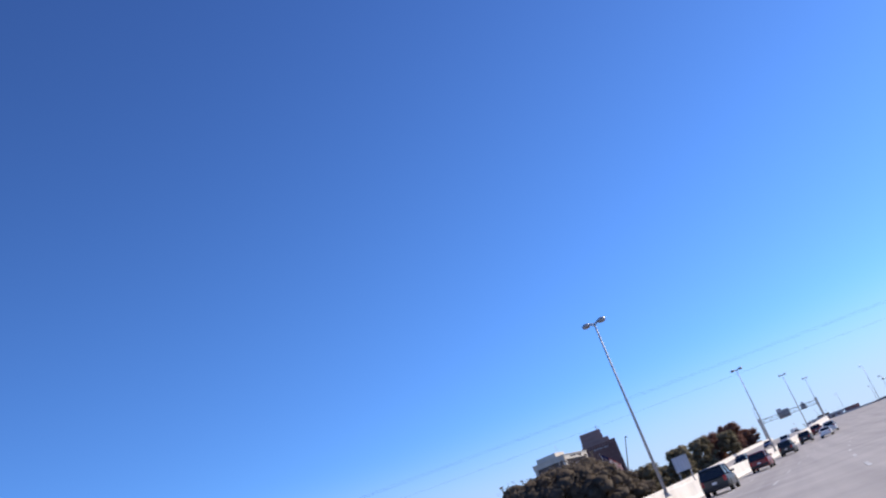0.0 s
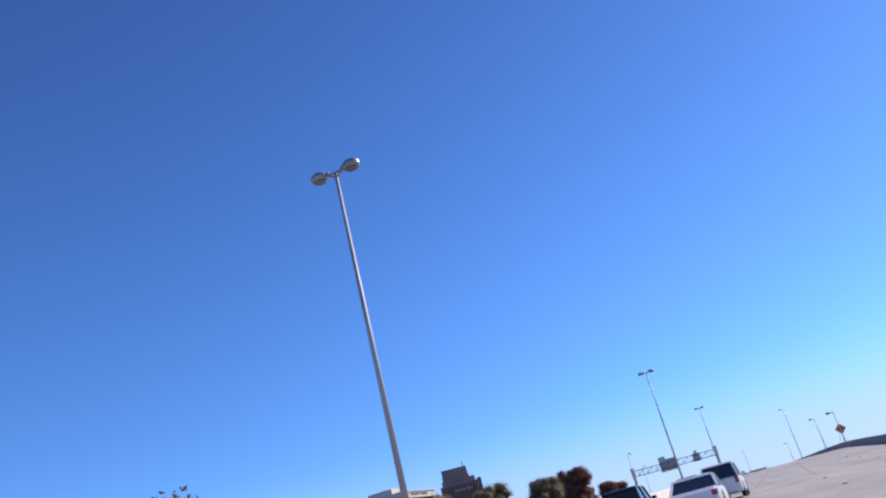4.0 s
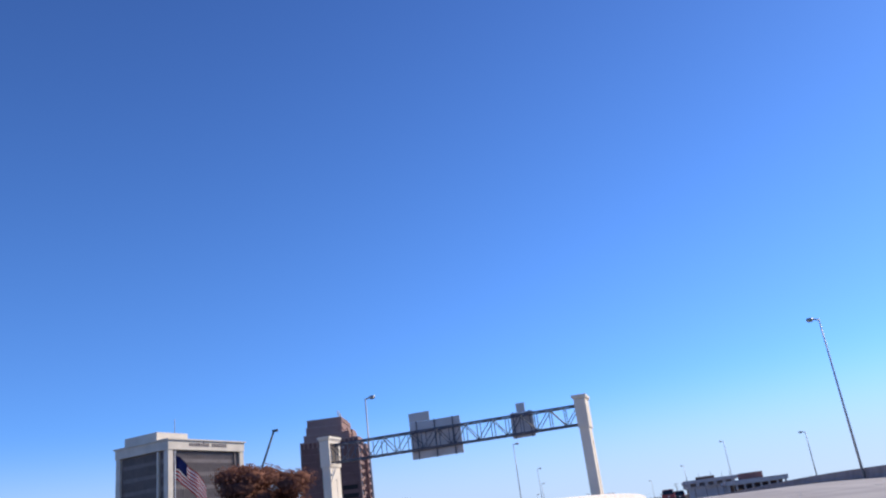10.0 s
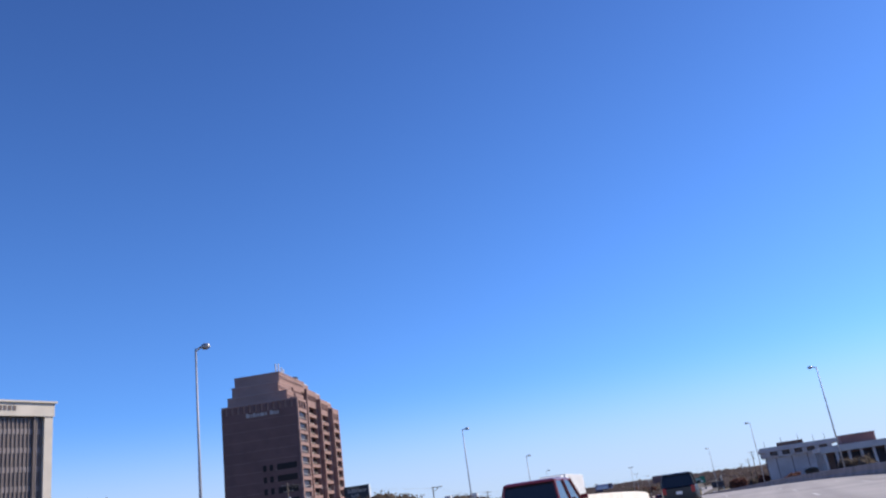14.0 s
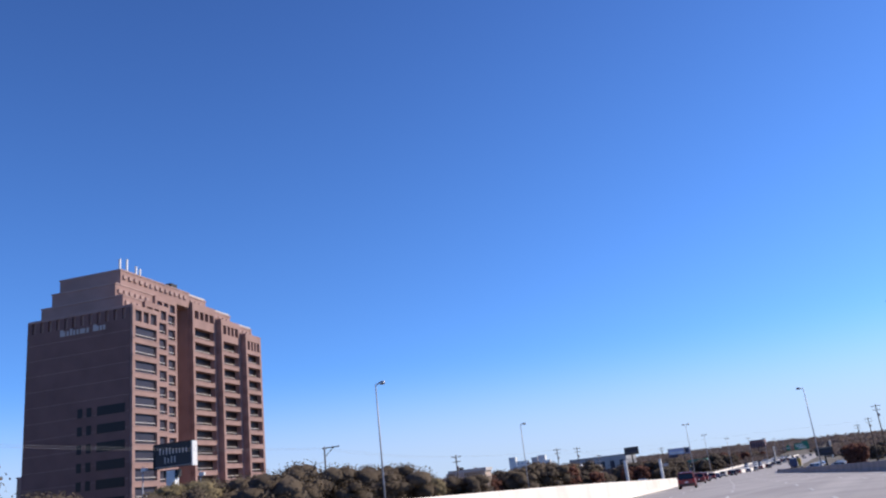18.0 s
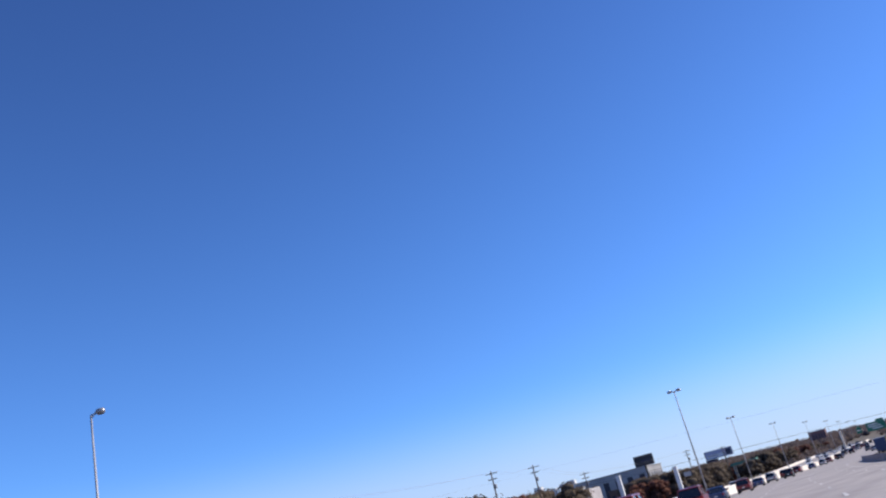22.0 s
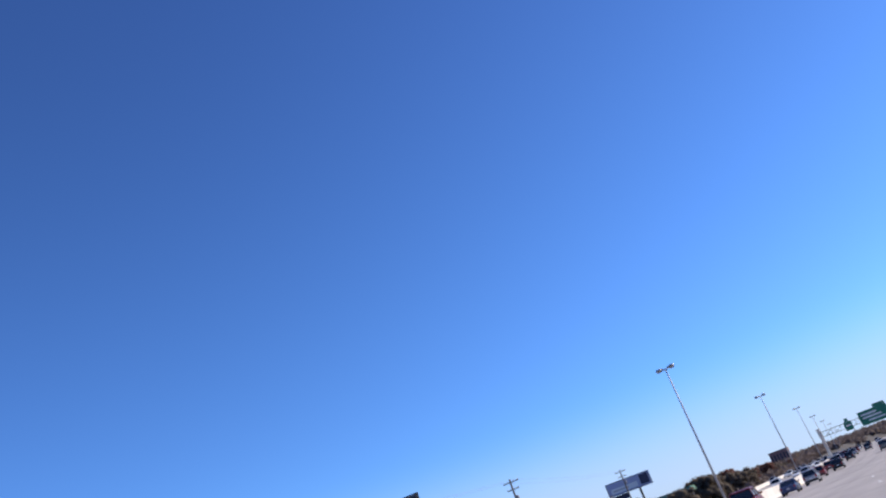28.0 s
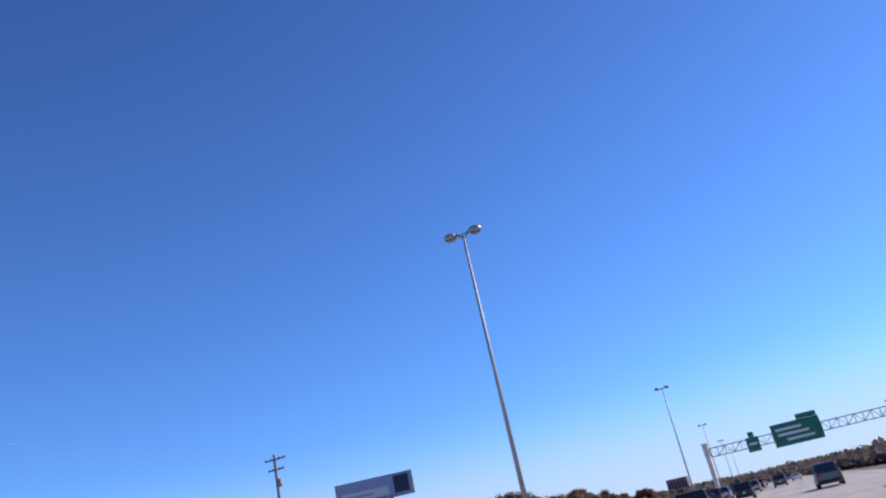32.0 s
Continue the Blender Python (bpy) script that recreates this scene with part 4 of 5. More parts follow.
total = np.concatenate([np.full(m, 4), np.full(len(core_faces), 3)]).astype(np.int32)
me = bpy.data.meshes.new("far_woods")
me.vertices.add(len(V) // 3)
me.vertices.foreach_set("co", V.astype(np.float32))
me.loops.add(len(loops))
me.loops.foreach_set("vertex_index", loops)
me.polygons.add(len(total))
me.polygons.foreach_set("loop_start", np.concatenate([[0], np.cumsum(total)[:-1]]).astype(np.int32))
me.polygons.foreach_set("loop_total", total)
me.polygons.foreach_set("use_smooth", np.ones(len(total), dtype=bool))
me.update(calc_edges=True)
me.materials.append(M_FAR)
tagged(new("far_woods", me), "brown winter woods on the far rising land", "woods", "", "stuff")


# ---- utility poles and wires ----
def davit_pole(x, y, top):
    """A wooden pole with one long braced arm."""
    zb = land(y, x - hermite(y, LX))
    u = thing("utility_pole", pose(x, y, zb, 0, 0, 10), "weathered wooden pole with one braced side arm", "utility pole", "utility poles")
    h = top - zb
    part("pole", rod(B(), (0, 0, -0.3), (0, 0, h), 0.20, 0.14, 9), M_WOOD, u)
    part("crossarm", box(B(), (1.2, 0.1, h - 0.25), (3.4, 0.14, 0.18)), M_WOOD, u)
    part("brace", rod(B(), (0, 0.1, h - 1.7), (1.8, 0.1, h - 0.3), 0.06, None, 6), M_WOOD, u)
    for k in (0.6, 1.6, 2.6):
        part("insulator", turned(B(), [(0.05, 0), (0.07, 0.08), (0.04, 0.2)], (k, 0.1, h - 0.16), 8), M_LAMP, u)
    return Vector((x, y, top - 0.3))


def utility_pole(x, y, top, turn=0.0):
    off = x - hermite(y, LX)
    zb = land(y, off)
    u = thing("utility_pole", pose(x, y, zb, 0, 0, turn), "weathered wooden utility pole with crossarms and insulators", "utility pole", "utility poles")
    h = top - zb
    part("pole", rod(B(), (0, 0, -0.3), (0, 0, h), 0.20, 0.13, 9), M_WOOD, u)
    for z, w_ in ((h - 0.5, 2.6), (h - 1.6, 2.0)):
        arm = part("crossarm", box(B(), (0, 0.12, z), (w_, 0.12, 0.14)), M_WOOD, u)
        for k in (-0.46, -0.2, 0.2, 0.46):
            part("insulator", turned(B(), [(0.05, 0), (0.07, 0.08), (0.04, 0.2)], (k * w_, 0.12, z + 0.07), 8), M_LAMP, arm)
    part("transformer", turned(B(), [(0.22, 0), (0.25, 0.1), (0.25, 0.75), (0.12, 0.85)], (0.34, 0, h - 3.4), 10), M_GREY, u)
    return Vector((x, y, top - 0.3))


def wire(name, a, b, sag, r, label, n=14, material=M_CABLE):
    """A sagging cable as one tube."""
    a, b = Vector(a), Vector(b)
    d = (b - a).normalized()
    u = d.orthogonal().normalized()
    w_ = d.cross(u)
    rings = []
    for i in range(n + 1):
        t = i / n
        p = a.lerp(b, t) - Vector((0, 0, sag * 4 * t * (1 - t)))
        rings.append([p + (u * math.cos(k * 1.2566) + w_ * math.sin(k * 1.2566)) * r for k in range(5)])
    return tagged(part(name, loft(B(), rings, True), material), label, "cable", "overhead cables")


tops = [(davit_pole if p[1] == 595.5 else utility_pole)(*p) for p in ((-59.3, 504, 16.5), (-68.4, 595.5, 15.1), (-69.4, 646.6, 12.7), (-75.2, 726.9, 13.7), (-74.6, 744.4, 13.75), (-81.6, 787, 11.2), (-75.4, 862.4, 12.2), (-80, 930, 12.0))]
for a, b in zip(tops, tops[1:]):
    for k in (-1.0, 1.0):
        wire("power_line", a + Vector((k, 0, 0)), b + Vector((k, 0, 0)), 0.6, 0.011, "thin sagging overhead power line between poles, coloured pale as if sunlit", 14, M_WIRE)
for y0, z0, y1, z1 in ((61.0, 9.3, 86.0, 9.0), (60.4, 9.1, 85.4, 8.8), (60.8, 8.0, 85.8, 7.7)):
    wire("power_line", (-90, y0 - 9, z0 + 1.0), (80, y1, z1 + 1.0), 1.0, 0.0045, "thin dark power line crossing high over the motorway", 24)
wire("feeder_cable", (-95, 726, 7.25), (75, 743, 5.95), 0.7, 0.024, "thick black cable crossing the motorway", 24)
for y0, z0 in ((731, 11.5),):
    wire("power_line", (-95, y0 - 3, z0 + 0.6), (75, y0 + 13, z0 - 0.4), 0.8, 0.007, "thin dark power line crossing high over the motorway", 24)


# ---- billboards and pylon signs ----
def billboard(m, w_, h, zc, face, label, posts=1, lower=None):
    b = thing("billboard", m, label, "billboard")
    p = part("panel", box(B(), (0, 0, zc), (w_, 0.35, h)), face, b)
    part("frame", box(B(), (0, 0.25, zc), (w_ + 0.3, 0.16, h + 0.3)), M_TRIM, b)
    part("catwalk", box(B(), (0, -0.5, zc - h / 2 - 0.15), (w_, 0.7, 0.08)), M_GALV, b)
    for k in range(posts):
        x = (k - (posts - 1) / 2) * w_ * 0.4
        part("post", rod(B(), (x, 0.5, -0.5), (x, 0.5, zc), 0.32, None, 10), M_TRIM, b)
    if face is M_PALE:
        part("print", box(B(), (-w_ * 0.12, -0.19, zc - h * 0.18), (w_ * 0.62, 0.02, h * 0.42)), M_WHITE, p, "white printed band")
        part("print", box(B(), (w_ * 0.36, -0.19, zc + h * 0.02), (w_ * 0.2, 0.02, h * 0.8)), M_NAVY, p, "dark printed block")
        part("print", box(B(), (-w_ * 0.2, -0.21, zc - h * 0.18), (w_ * 0.36, 0.02, h * 0.12)), M_SIGNBACK, p, "unreadable lettering")
        for k in range(4):
            part("lamp_arm", rod(B(), (-w_ * 0.36 + k * w_ * 0.24, -0.2, zc - h / 2 - 0.1), (-w_ * 0.36 + k * w_ * 0.24, -1.5, zc - h / 2 + 0.2), 0.04), M_TRIM, b)
    else:
        part("edge_strip", box(B(), (0, -0.19, zc + h * 0.46), (w_ * 0.98, 0.02, h * 0.05)), M_GREY, p)
        part("print", box(B(), (w_ * 0.1, -0.19, zc - h * 0.05), (w_ * 0.5, 0.02, h * 0.22)), M_NAVY, p, "dim printed band")
    if lower:
        part("lower_panel", box(B(), (-w_ * 0.3, -0.1, zc - h / 2 - 1.0), (w_ * 0.45, 0.25, 1.4)), lower, b)
    return b


zb = base_z(848)
billboard(pose(-85.0, 845.7, zb, 0, 0, 6), 6.2, 3.1, 12.0 - zb, M_DARK, "dark billboard panel in shade on a steel post")
billboard(pose(-93.5, 976, base_z(988), 0, 0, 20), 12.6, 3.4, 10.5 - base_z(988), M_PALE, "long pale billboard panel on steel posts with a small panel below", 2, M_NAVY)
billboard(pose(-3, 810, base_z(810), 0, 0, 5), 5.8, 2.7, 3.0 - base_z(810), M_DARK, "dark billboard panel on a steel post across the road")
white = thing("sign_board", pose(-19.6, 169, land(169, -32), 0, 0, 10), "pale ribbed sign board on two steel posts behind the parapet", "sign board")
board = part("panel", box(B(), (0, 0, 4.0), (3.1, 0.3, 2.9)), M_BOARD, white)
for k in range(5):
    part("rib", box(B(), (-1.24 + k * 0.62, -0.17, 4.0), (0.08, 0.05, 2.8)), M_SIGNBACK, board)
for x in (-1.2, 1.2):
    part("post", rod(B(), (x, 0.2, -0.4), (x, 0.2, 2.8), 0.12), M_GALV, white)

py = thing("pylon_sign", pose(-81.7, 573.4, base_z(577), 0, 0, 14), "dark blue pylon sign with pale unreadable lettering on a white post", "pylon sign")
zc = 15.6 - base_z(577)
cab = part("cabinet", box(B(), (0, 0, zc), (6.8, 1.1, 3.7)), M_DARK, py, "dark blue sign cabinet")
# frame's sunlit right side painted white, its other sides black
part("frame", box(B(), (3.5, 0, zc), (0.22, 1.4, 3.9)), M_WHITE, cab)
part("frame", box(B(), (-3.5, 0, zc), (0.22, 1.4, 3.9)), M_TRIM, cab)
part("frame", box(B(), (0, 0, zc + 1.95), (7.1, 1.3, 0.2)), M_TRIM, cab)
for row, (x0, n_, z) in enumerate(((-2.4, 9, zc + 0.65), (-1.5, 4, zc - 0.75))):
    for k in range(n_):
        part("letter_bar", box(B(), (x0 + k * 0.60, -0.57, z + (0.12 if k in (0, 2, 3) else 0)), (0.22, 0.05, 0.75 + (0.3 if k in (0, 2, 3) else 0))), M_SILL, cab)
part("cap_strip", box(B(), (0, -0.6, zc - 1.7), (6.4, 0.06, 0.10)), M_SILL, cab)
for x, h in ((4.9, 13.2), (-5.6, 15.0)):
    q = part("side_pole", rod(B(), (x, -0.6, -0.3), (x, -0.6, h), 0.14, 0.09, 8), M_GALV, py, "slim grey lamp pole")
    part("floodlight", box(B(), (x + 0.35, -0.7, h - 0.6), (0.9, 0.5, 0.5)), M_WHITE, q)
part("post", box(B(), (-0.5, 0, (zc - 2.3) / 2 - 0.2), (1.5, 1.2, zc - 2.3 + 0.4)), M_WHITE, py, "white post")
part("post", box(B(), (-0.5, 0, zc - 2.8), (2.6, 1.0, 1.2)), M_TRIM, py, "dark post head")

# white posts by the frontage
for x, y, z in ((-58.4, 788.8, 6.75), (-66, 769, 7.7)):
    zb = base_z(y)
    q = thing("sign_post", pose(x, y, zb), "tall plain white sign post beside the frontage road", "sign post", "white posts")
    part("column", box(B(), (0, 0, (z - zb) / 2), (0.95, 0.8, z - zb)), M_WHITE, q)
    part("cap", box(B(), (0, 0, z - zb + 0.06), (1.05, 0.9, 0.12)), M_SILL, q)
    if x < -60:
        part("bracket", box(B(), (-0.85, 0, z - zb - 0.3), (0.75, 0.12, 0.35)), M_SILL, q)


fs = thing("framed_sign", pose(-60.8, 806, base_z(806), 0, 0, 8), "dark framed sign on two slim posts beside the frontage road", "sign")
hf = 5.2 - base_z(806)
fr = part("frame", box(B(), (0, 0, hf), (2.4, 0.25, 0.25)), M_TRIM, fs)
part("frame_side", box(B(), (-1.08, 0, hf - 0.72), (0.24, 0.25, 1.2)), M_TRIM, fr)
part("frame_side", box(B(), (1.08, 0, hf - 0.72), (0.24, 0.25, 1.2)), M_TRIM, fr)
part("panel", box(B(), (0, 0.02, hf - 0.72), (1.92, 0.14, 1.19)), M_SIGNBACK, fs, "dull grey sign panel")
for x in (-0.9, 0.9):
    part("post", rod(B(), (x, 0.1, -0.3), (x, 0.1, hf - 1.2), 0.08), M_TRIM, fs)


# ---- other buildings ----
def low_building(name, m, w_, d_, h, wall, label, bays=0, roof=M_GREY):
    b = thing(name, m, label, "building")
    part("wall", box(B(), (0, 0, h / 2), (w_, d_, h)), wall, b)
    part("roof", box(B(), (0, 0, h + 0.15), (w_ + 0.5, d_ + 0.5, 0.35)), roof, b)
    for k in range(bays):
        x = -w_ / 2 + (k + 0.5) * w_ / bays
        part("window", box(B(), (x, -d_ / 2, h * 0.48), (w_ / bays * 0.45, 0.1, h * 0.7)), M_GLASS, b)
        y = -d_ / 2 + (k + 0.5) * d_ / bays
        part("window", box(B(), (w_ / 2, y, h * 0.48), (0.1, d_ / bays * 0.45, h * 0.7)), M_GLASS, b)
    return b


bk = thing("bank_branch", pose(-87.0, 684, base_z(684), 0, 0, 14), "tan stucco building with tall narrow windows between fins", "building")
hb = 9.6 - base_z(684)
part("wall", box(B(), (0, 4.5, hb / 2 - 0.2), (11.4, 8.0, hb - 0.4)), M_TAN, bk)
part("side_wall", box(B(), (-5.0, 0.2, hb / 2 - 0.6), (2.2, 1.2, hb - 1.2)), M_TAN, bk)
part("porch", box(B(), (-1.6, 0.2, hb / 2 - 0.3), (2.8, 1.4, hb - 0.6)), M_TAN, bk)
part("roof", box(B(), (0.6, 4.2, hb - 0.2), (11.0, 9.0, 0.9)), M_SILL, bk, "pale roof edge")
part("window", box(B(), (2.6, 0.48, hb * 0.44), (5.0, 0.06, hb * 0.82)), M_GLASS, bk)
for k in range(5):
    part("fin", box(B(), (0.3 + k * 1.2, 0.15, hb * 0.44), (0.42, 0.7, hb * 0.84)), M_SILL, bk)
for k in range(4):
    part("window", box(B(), (5.72, 2.0 + k * 1.7, hb * 0.45), (0.06, 0.7, hb * 0.7)), M_GLASS, bk)
part("roof_unit", box(B(), (-2.5, 5, hb + 0.6), (1.6, 1.4, 0.8)), M_TRIM, bk)

hs = 6.8 - base_z(815)
st = thing("store", pose(-96.0, 807.5, base_z(815), 0, 0, 4), "grey flat-roofed store, its sunlit side wall in a paler colour", "building")
part("wall", box(B(), (0, 0, hs / 2), (13.5, 13.0, hs)), M_GREY, st)
# sunlight on this side is put into a whiter sheet over the grey
part("side_wall", box(B(), (6.85, 0, hs / 2 + 0.1), (0.3, 12.6, hs + 0.2)), M_HALL, st, "side wall coloured paler for the sun on it")
part("parapet", box(B(), (0, 0, hs + 0.12), (13.7, 13.2, 0.5)), M_SILL, st)
part("roof_unit", box(B(), (-1.5, 0, hs + 1.0), (3.0, 2.4, 1.4)), M_WHITE, st)
part("roof_unit", box(B(), (2.5, 2, hs + 0.9), (2.2, 2.0, 1.1)), M_GREY, st)
for k in range(3):
    part("window", box(B(), (-4.4 + k * 3.6, -6.52, hs * 0.4), (2.0, 0.08, 2.4)), M_GLASS, st)
low_building("warehouse", pose(-124, 923, base_z(920), 0, 0, 2), 32, 22, 15.2, M_GREY, "long grey flat-roofed warehouse", 6)
low_building("motel", pose(-88, 842, base_z(842), 0, 0, 6), 17, 10, 8.2, M_BROWN, "brown two-storey motel with a row of dim windows", 7, M_BROWN)
for x, y, w_, h in ((-340, 1282, 10, 26.8), (-328, 1280, 17, 22.0), (-316, 1286, 9, 24.4), (-310.5, 1292, 11, 25.8), (-301, 1284, 8, 20.0)):
    zb = land(y, x - hermite(float(y), LX))
    hb = h - zb
    q = thing("white_block", pose(x, y, zb, 0, 0, 12), "distant white rendered block above the trees", "building", "white blocks")
    part("wall", box(B(), (0, 0, hb / 2 - 0.2), (w_ * 0.72, 9, hb)), M_HALL if w_ == 9 else M_WHITE, q)
    part("roof", box(B(), (0, 0, hb - 0.1), (w_ * 0.74, 9.2, 0.3)), M_SILL, q)
    for k in range(3):
        part("window", box(B(), ((k - 1) * w_ * 0.22, -4.52, hb - 2.4), (w_ * 0.07, 0.06, 0.8)), M_GLASS, q)
low_building("brick_block", pose(-146, 1690, base_z(1690) + 3, 0, 0, 0), 20, 14, 20, M_REDBRICK, "long brown brick building on the far slope", 6)
can = thing("canopy", pose(-88, 996, base_z(996), 0, 0, 5), "green metal canopy roof on slim posts", "canopy")
part("roof", box(B(), (0, 0, 7.6), (13, 9, 1.3), 0, 0.92), M_ROOFGREEN, can)
for x in (-5, 5):
    for y in (-3, 3):
        part("post", box(B(), (x, y, 3.5), (0.35, 0.35, 7)), M_WHITE, can)


def right_block():
    """A pale concrete hall with a deep roof over a dark clerestory, and a lower deck building with shaded bays."""
    b = thing("concrete_hall", pose(34.8, 709, base_z(705), 0, 0, 2), "pale concrete hall with a deep overhanging roof and aerials", "building")
    part("wall", box(B(), (0, 0, 6.2), (23.0, 22, 12.4)), M_HALL, b)
    # shade beneath the overhang is painted: this band is darker than the walls
    part("clerestory", box(B(), (0, 0, 13.4), (22, 21, 2.4)), M_RAIL, b, "clerestory band, shade under the roof put into its dark colour")
    part("lower_slab", box(B(), (0, 0, 12.7), (25.2, 24.2, 0.5)), M_HALL, b)
    part("roof", box(B(), (0, 0, 15.2), (26.8, 25.6, 1.3)), M_HALL, b)
    part("roof_edge", box(B(), (0, 0, 16.0), (26.2, 25.0, 0.3)), M_SILL, b)
    part("roof_plant", box(B(), (-2, -5, 16.8), (9, 7, 1.4)), M_BROWN, b)
    for k in range(6):
        part("bracket", box(B(), (-12.3, -10.4 + k * 4.1, 13.7), (1.4, 1.0, 1.8)), M_HALL, b)
        part("bracket", box(B(), (-10.8 + k * 4.3, -11.8, 13.7), (1.6, 1.4, 1.8)), M_HALL, b)
    for k in range(4):
        part("joint", box(B(), (-11.52, -8 + k * 5.3, 6.2), (0.12, 0.5, 12.0)), M_CURTAIN, b)
        part("joint", box(B(), (-8.2 + k * 5.4, -11.02, 6.2), (0.35, 0.12, 12.0)), M_RAIL, b)
    for x, y, h in ((-11, -9, 2.4), (-5, -11, 3.2), (1, -10, 3.8), (6, -11, 2.8), (10, -9, 3.0)):
        part("aerial", rod(B(), (x, y, 16.0), (x, y, 16.0 + h), 0.09, 0.05, 6), M_TRIM, b)
    c_ = thing("deck_building", pose(51.3, 646, base_z(640), 0, 0, 2), "low concrete building with deep shaded bays", "building")
    part("wall", box(B(), (0, 2, 5.4), (21.5, 20, 10.8)), M_BROWN, c_, "dark recessed wall")
    part("window", box(B(), (0.5, -8.05, 6.0), (19, 0.1, 7.0)), M_GLASS, c_)
    part("roof", box(B(), (0, 0, 11.3), (25.4, 25, 1.3)), M_HALL, c_)
    part("fascia", box(B(), (0, -12.4, 10.4), (25.0, 0.4, 0.6)), M_SILL, c_)
    for k in range(8):
        part("pier", box(B(), (-11.6 + k * 3.3, -11.2, 5.5), (0.7, 1.6, 11.0)), M_HALL, c_)
    for k in range(5):
        part("pier", box(B(), (-11.6, -6 + k * 4.4, 5.5), (1.4, 0.7, 11.0)), M_HALL, c_)
    part("penthouse", box(B(), (-1.2, -3, 13.2), (9.4, 9, 2.4)), M_REDBRICK, c_, "red-brown penthouse")
    part("penthouse_roof", box(B(), (-1.2, -3, 14.5), (9.8, 9.4, 0.2)), M_SILL, c_)


right_block()

rs = thing("road_sign", at_road(166, 11.2), "grey back of a rectangular road sign behind the barrier", "road sign")
part("panel", box(B(), (0, 0, 2.35), (1.6, 0.05, 1.0)), M_SIGNBACK, rs)
for x in (-0.45, 0.45):
    part("post", rod(B(), (x, 0.06, -0.2), (x, 0.06, 2.8), 0.04), M_GALV, rs)
for x, y, top in ((18, 742, 15.0), (14, 806, 13.0), (8, 872, 12.0)):
    utility_pole(x, y, top)

ch = thing("chimney", pose(-75.2, 454, base_z(454)), "slim red-brown brick chimney above the trees", "chimney")
part("shaft", box(B(), (0, 0, 8.8), (1.5, 1.5, 17.6), 0, 0.9), M_REDBRICK, ch)
part("cap", box(B(), (0, 0, 17.8), (1.6, 1.6, 0.5)), M_TRIM, ch)


# ---- vehicles ----
def wheel(parent, x, y, r):
    s = 1 if x > 0 else -1
    t = part("wheel", rod(B(), (x - 0.11, y, r), (x + 0.11, y, r), r, None, 16), M_TYRE, parent, "black tyre")
    part("rim", rod(B(), (x + s * 0.10, y, r), (x + s * 0.125, y, r), r * 0.62, r * 0.55, 10), M_RIM, t, "alloy rim")


def ring(y, hw, z0, z1, k=0.86):
    """A rounded cross-section of a car body at y."""
    zm = z0 + (z1 - z0) * 0.55
    return [(-hw * 0.93, y, z0), (-hw, y, z0 + 0.12), (-hw, y, zm), (-hw * 0.97, y, z1 - 0.07), (-hw * k, y, z1),
            (hw * k, y, z1), (hw * 0.97, y, z1 - 0.07), (hw, y, zm), (hw, y, z0 + 0.12), (hw * 0.93, y, z0)]


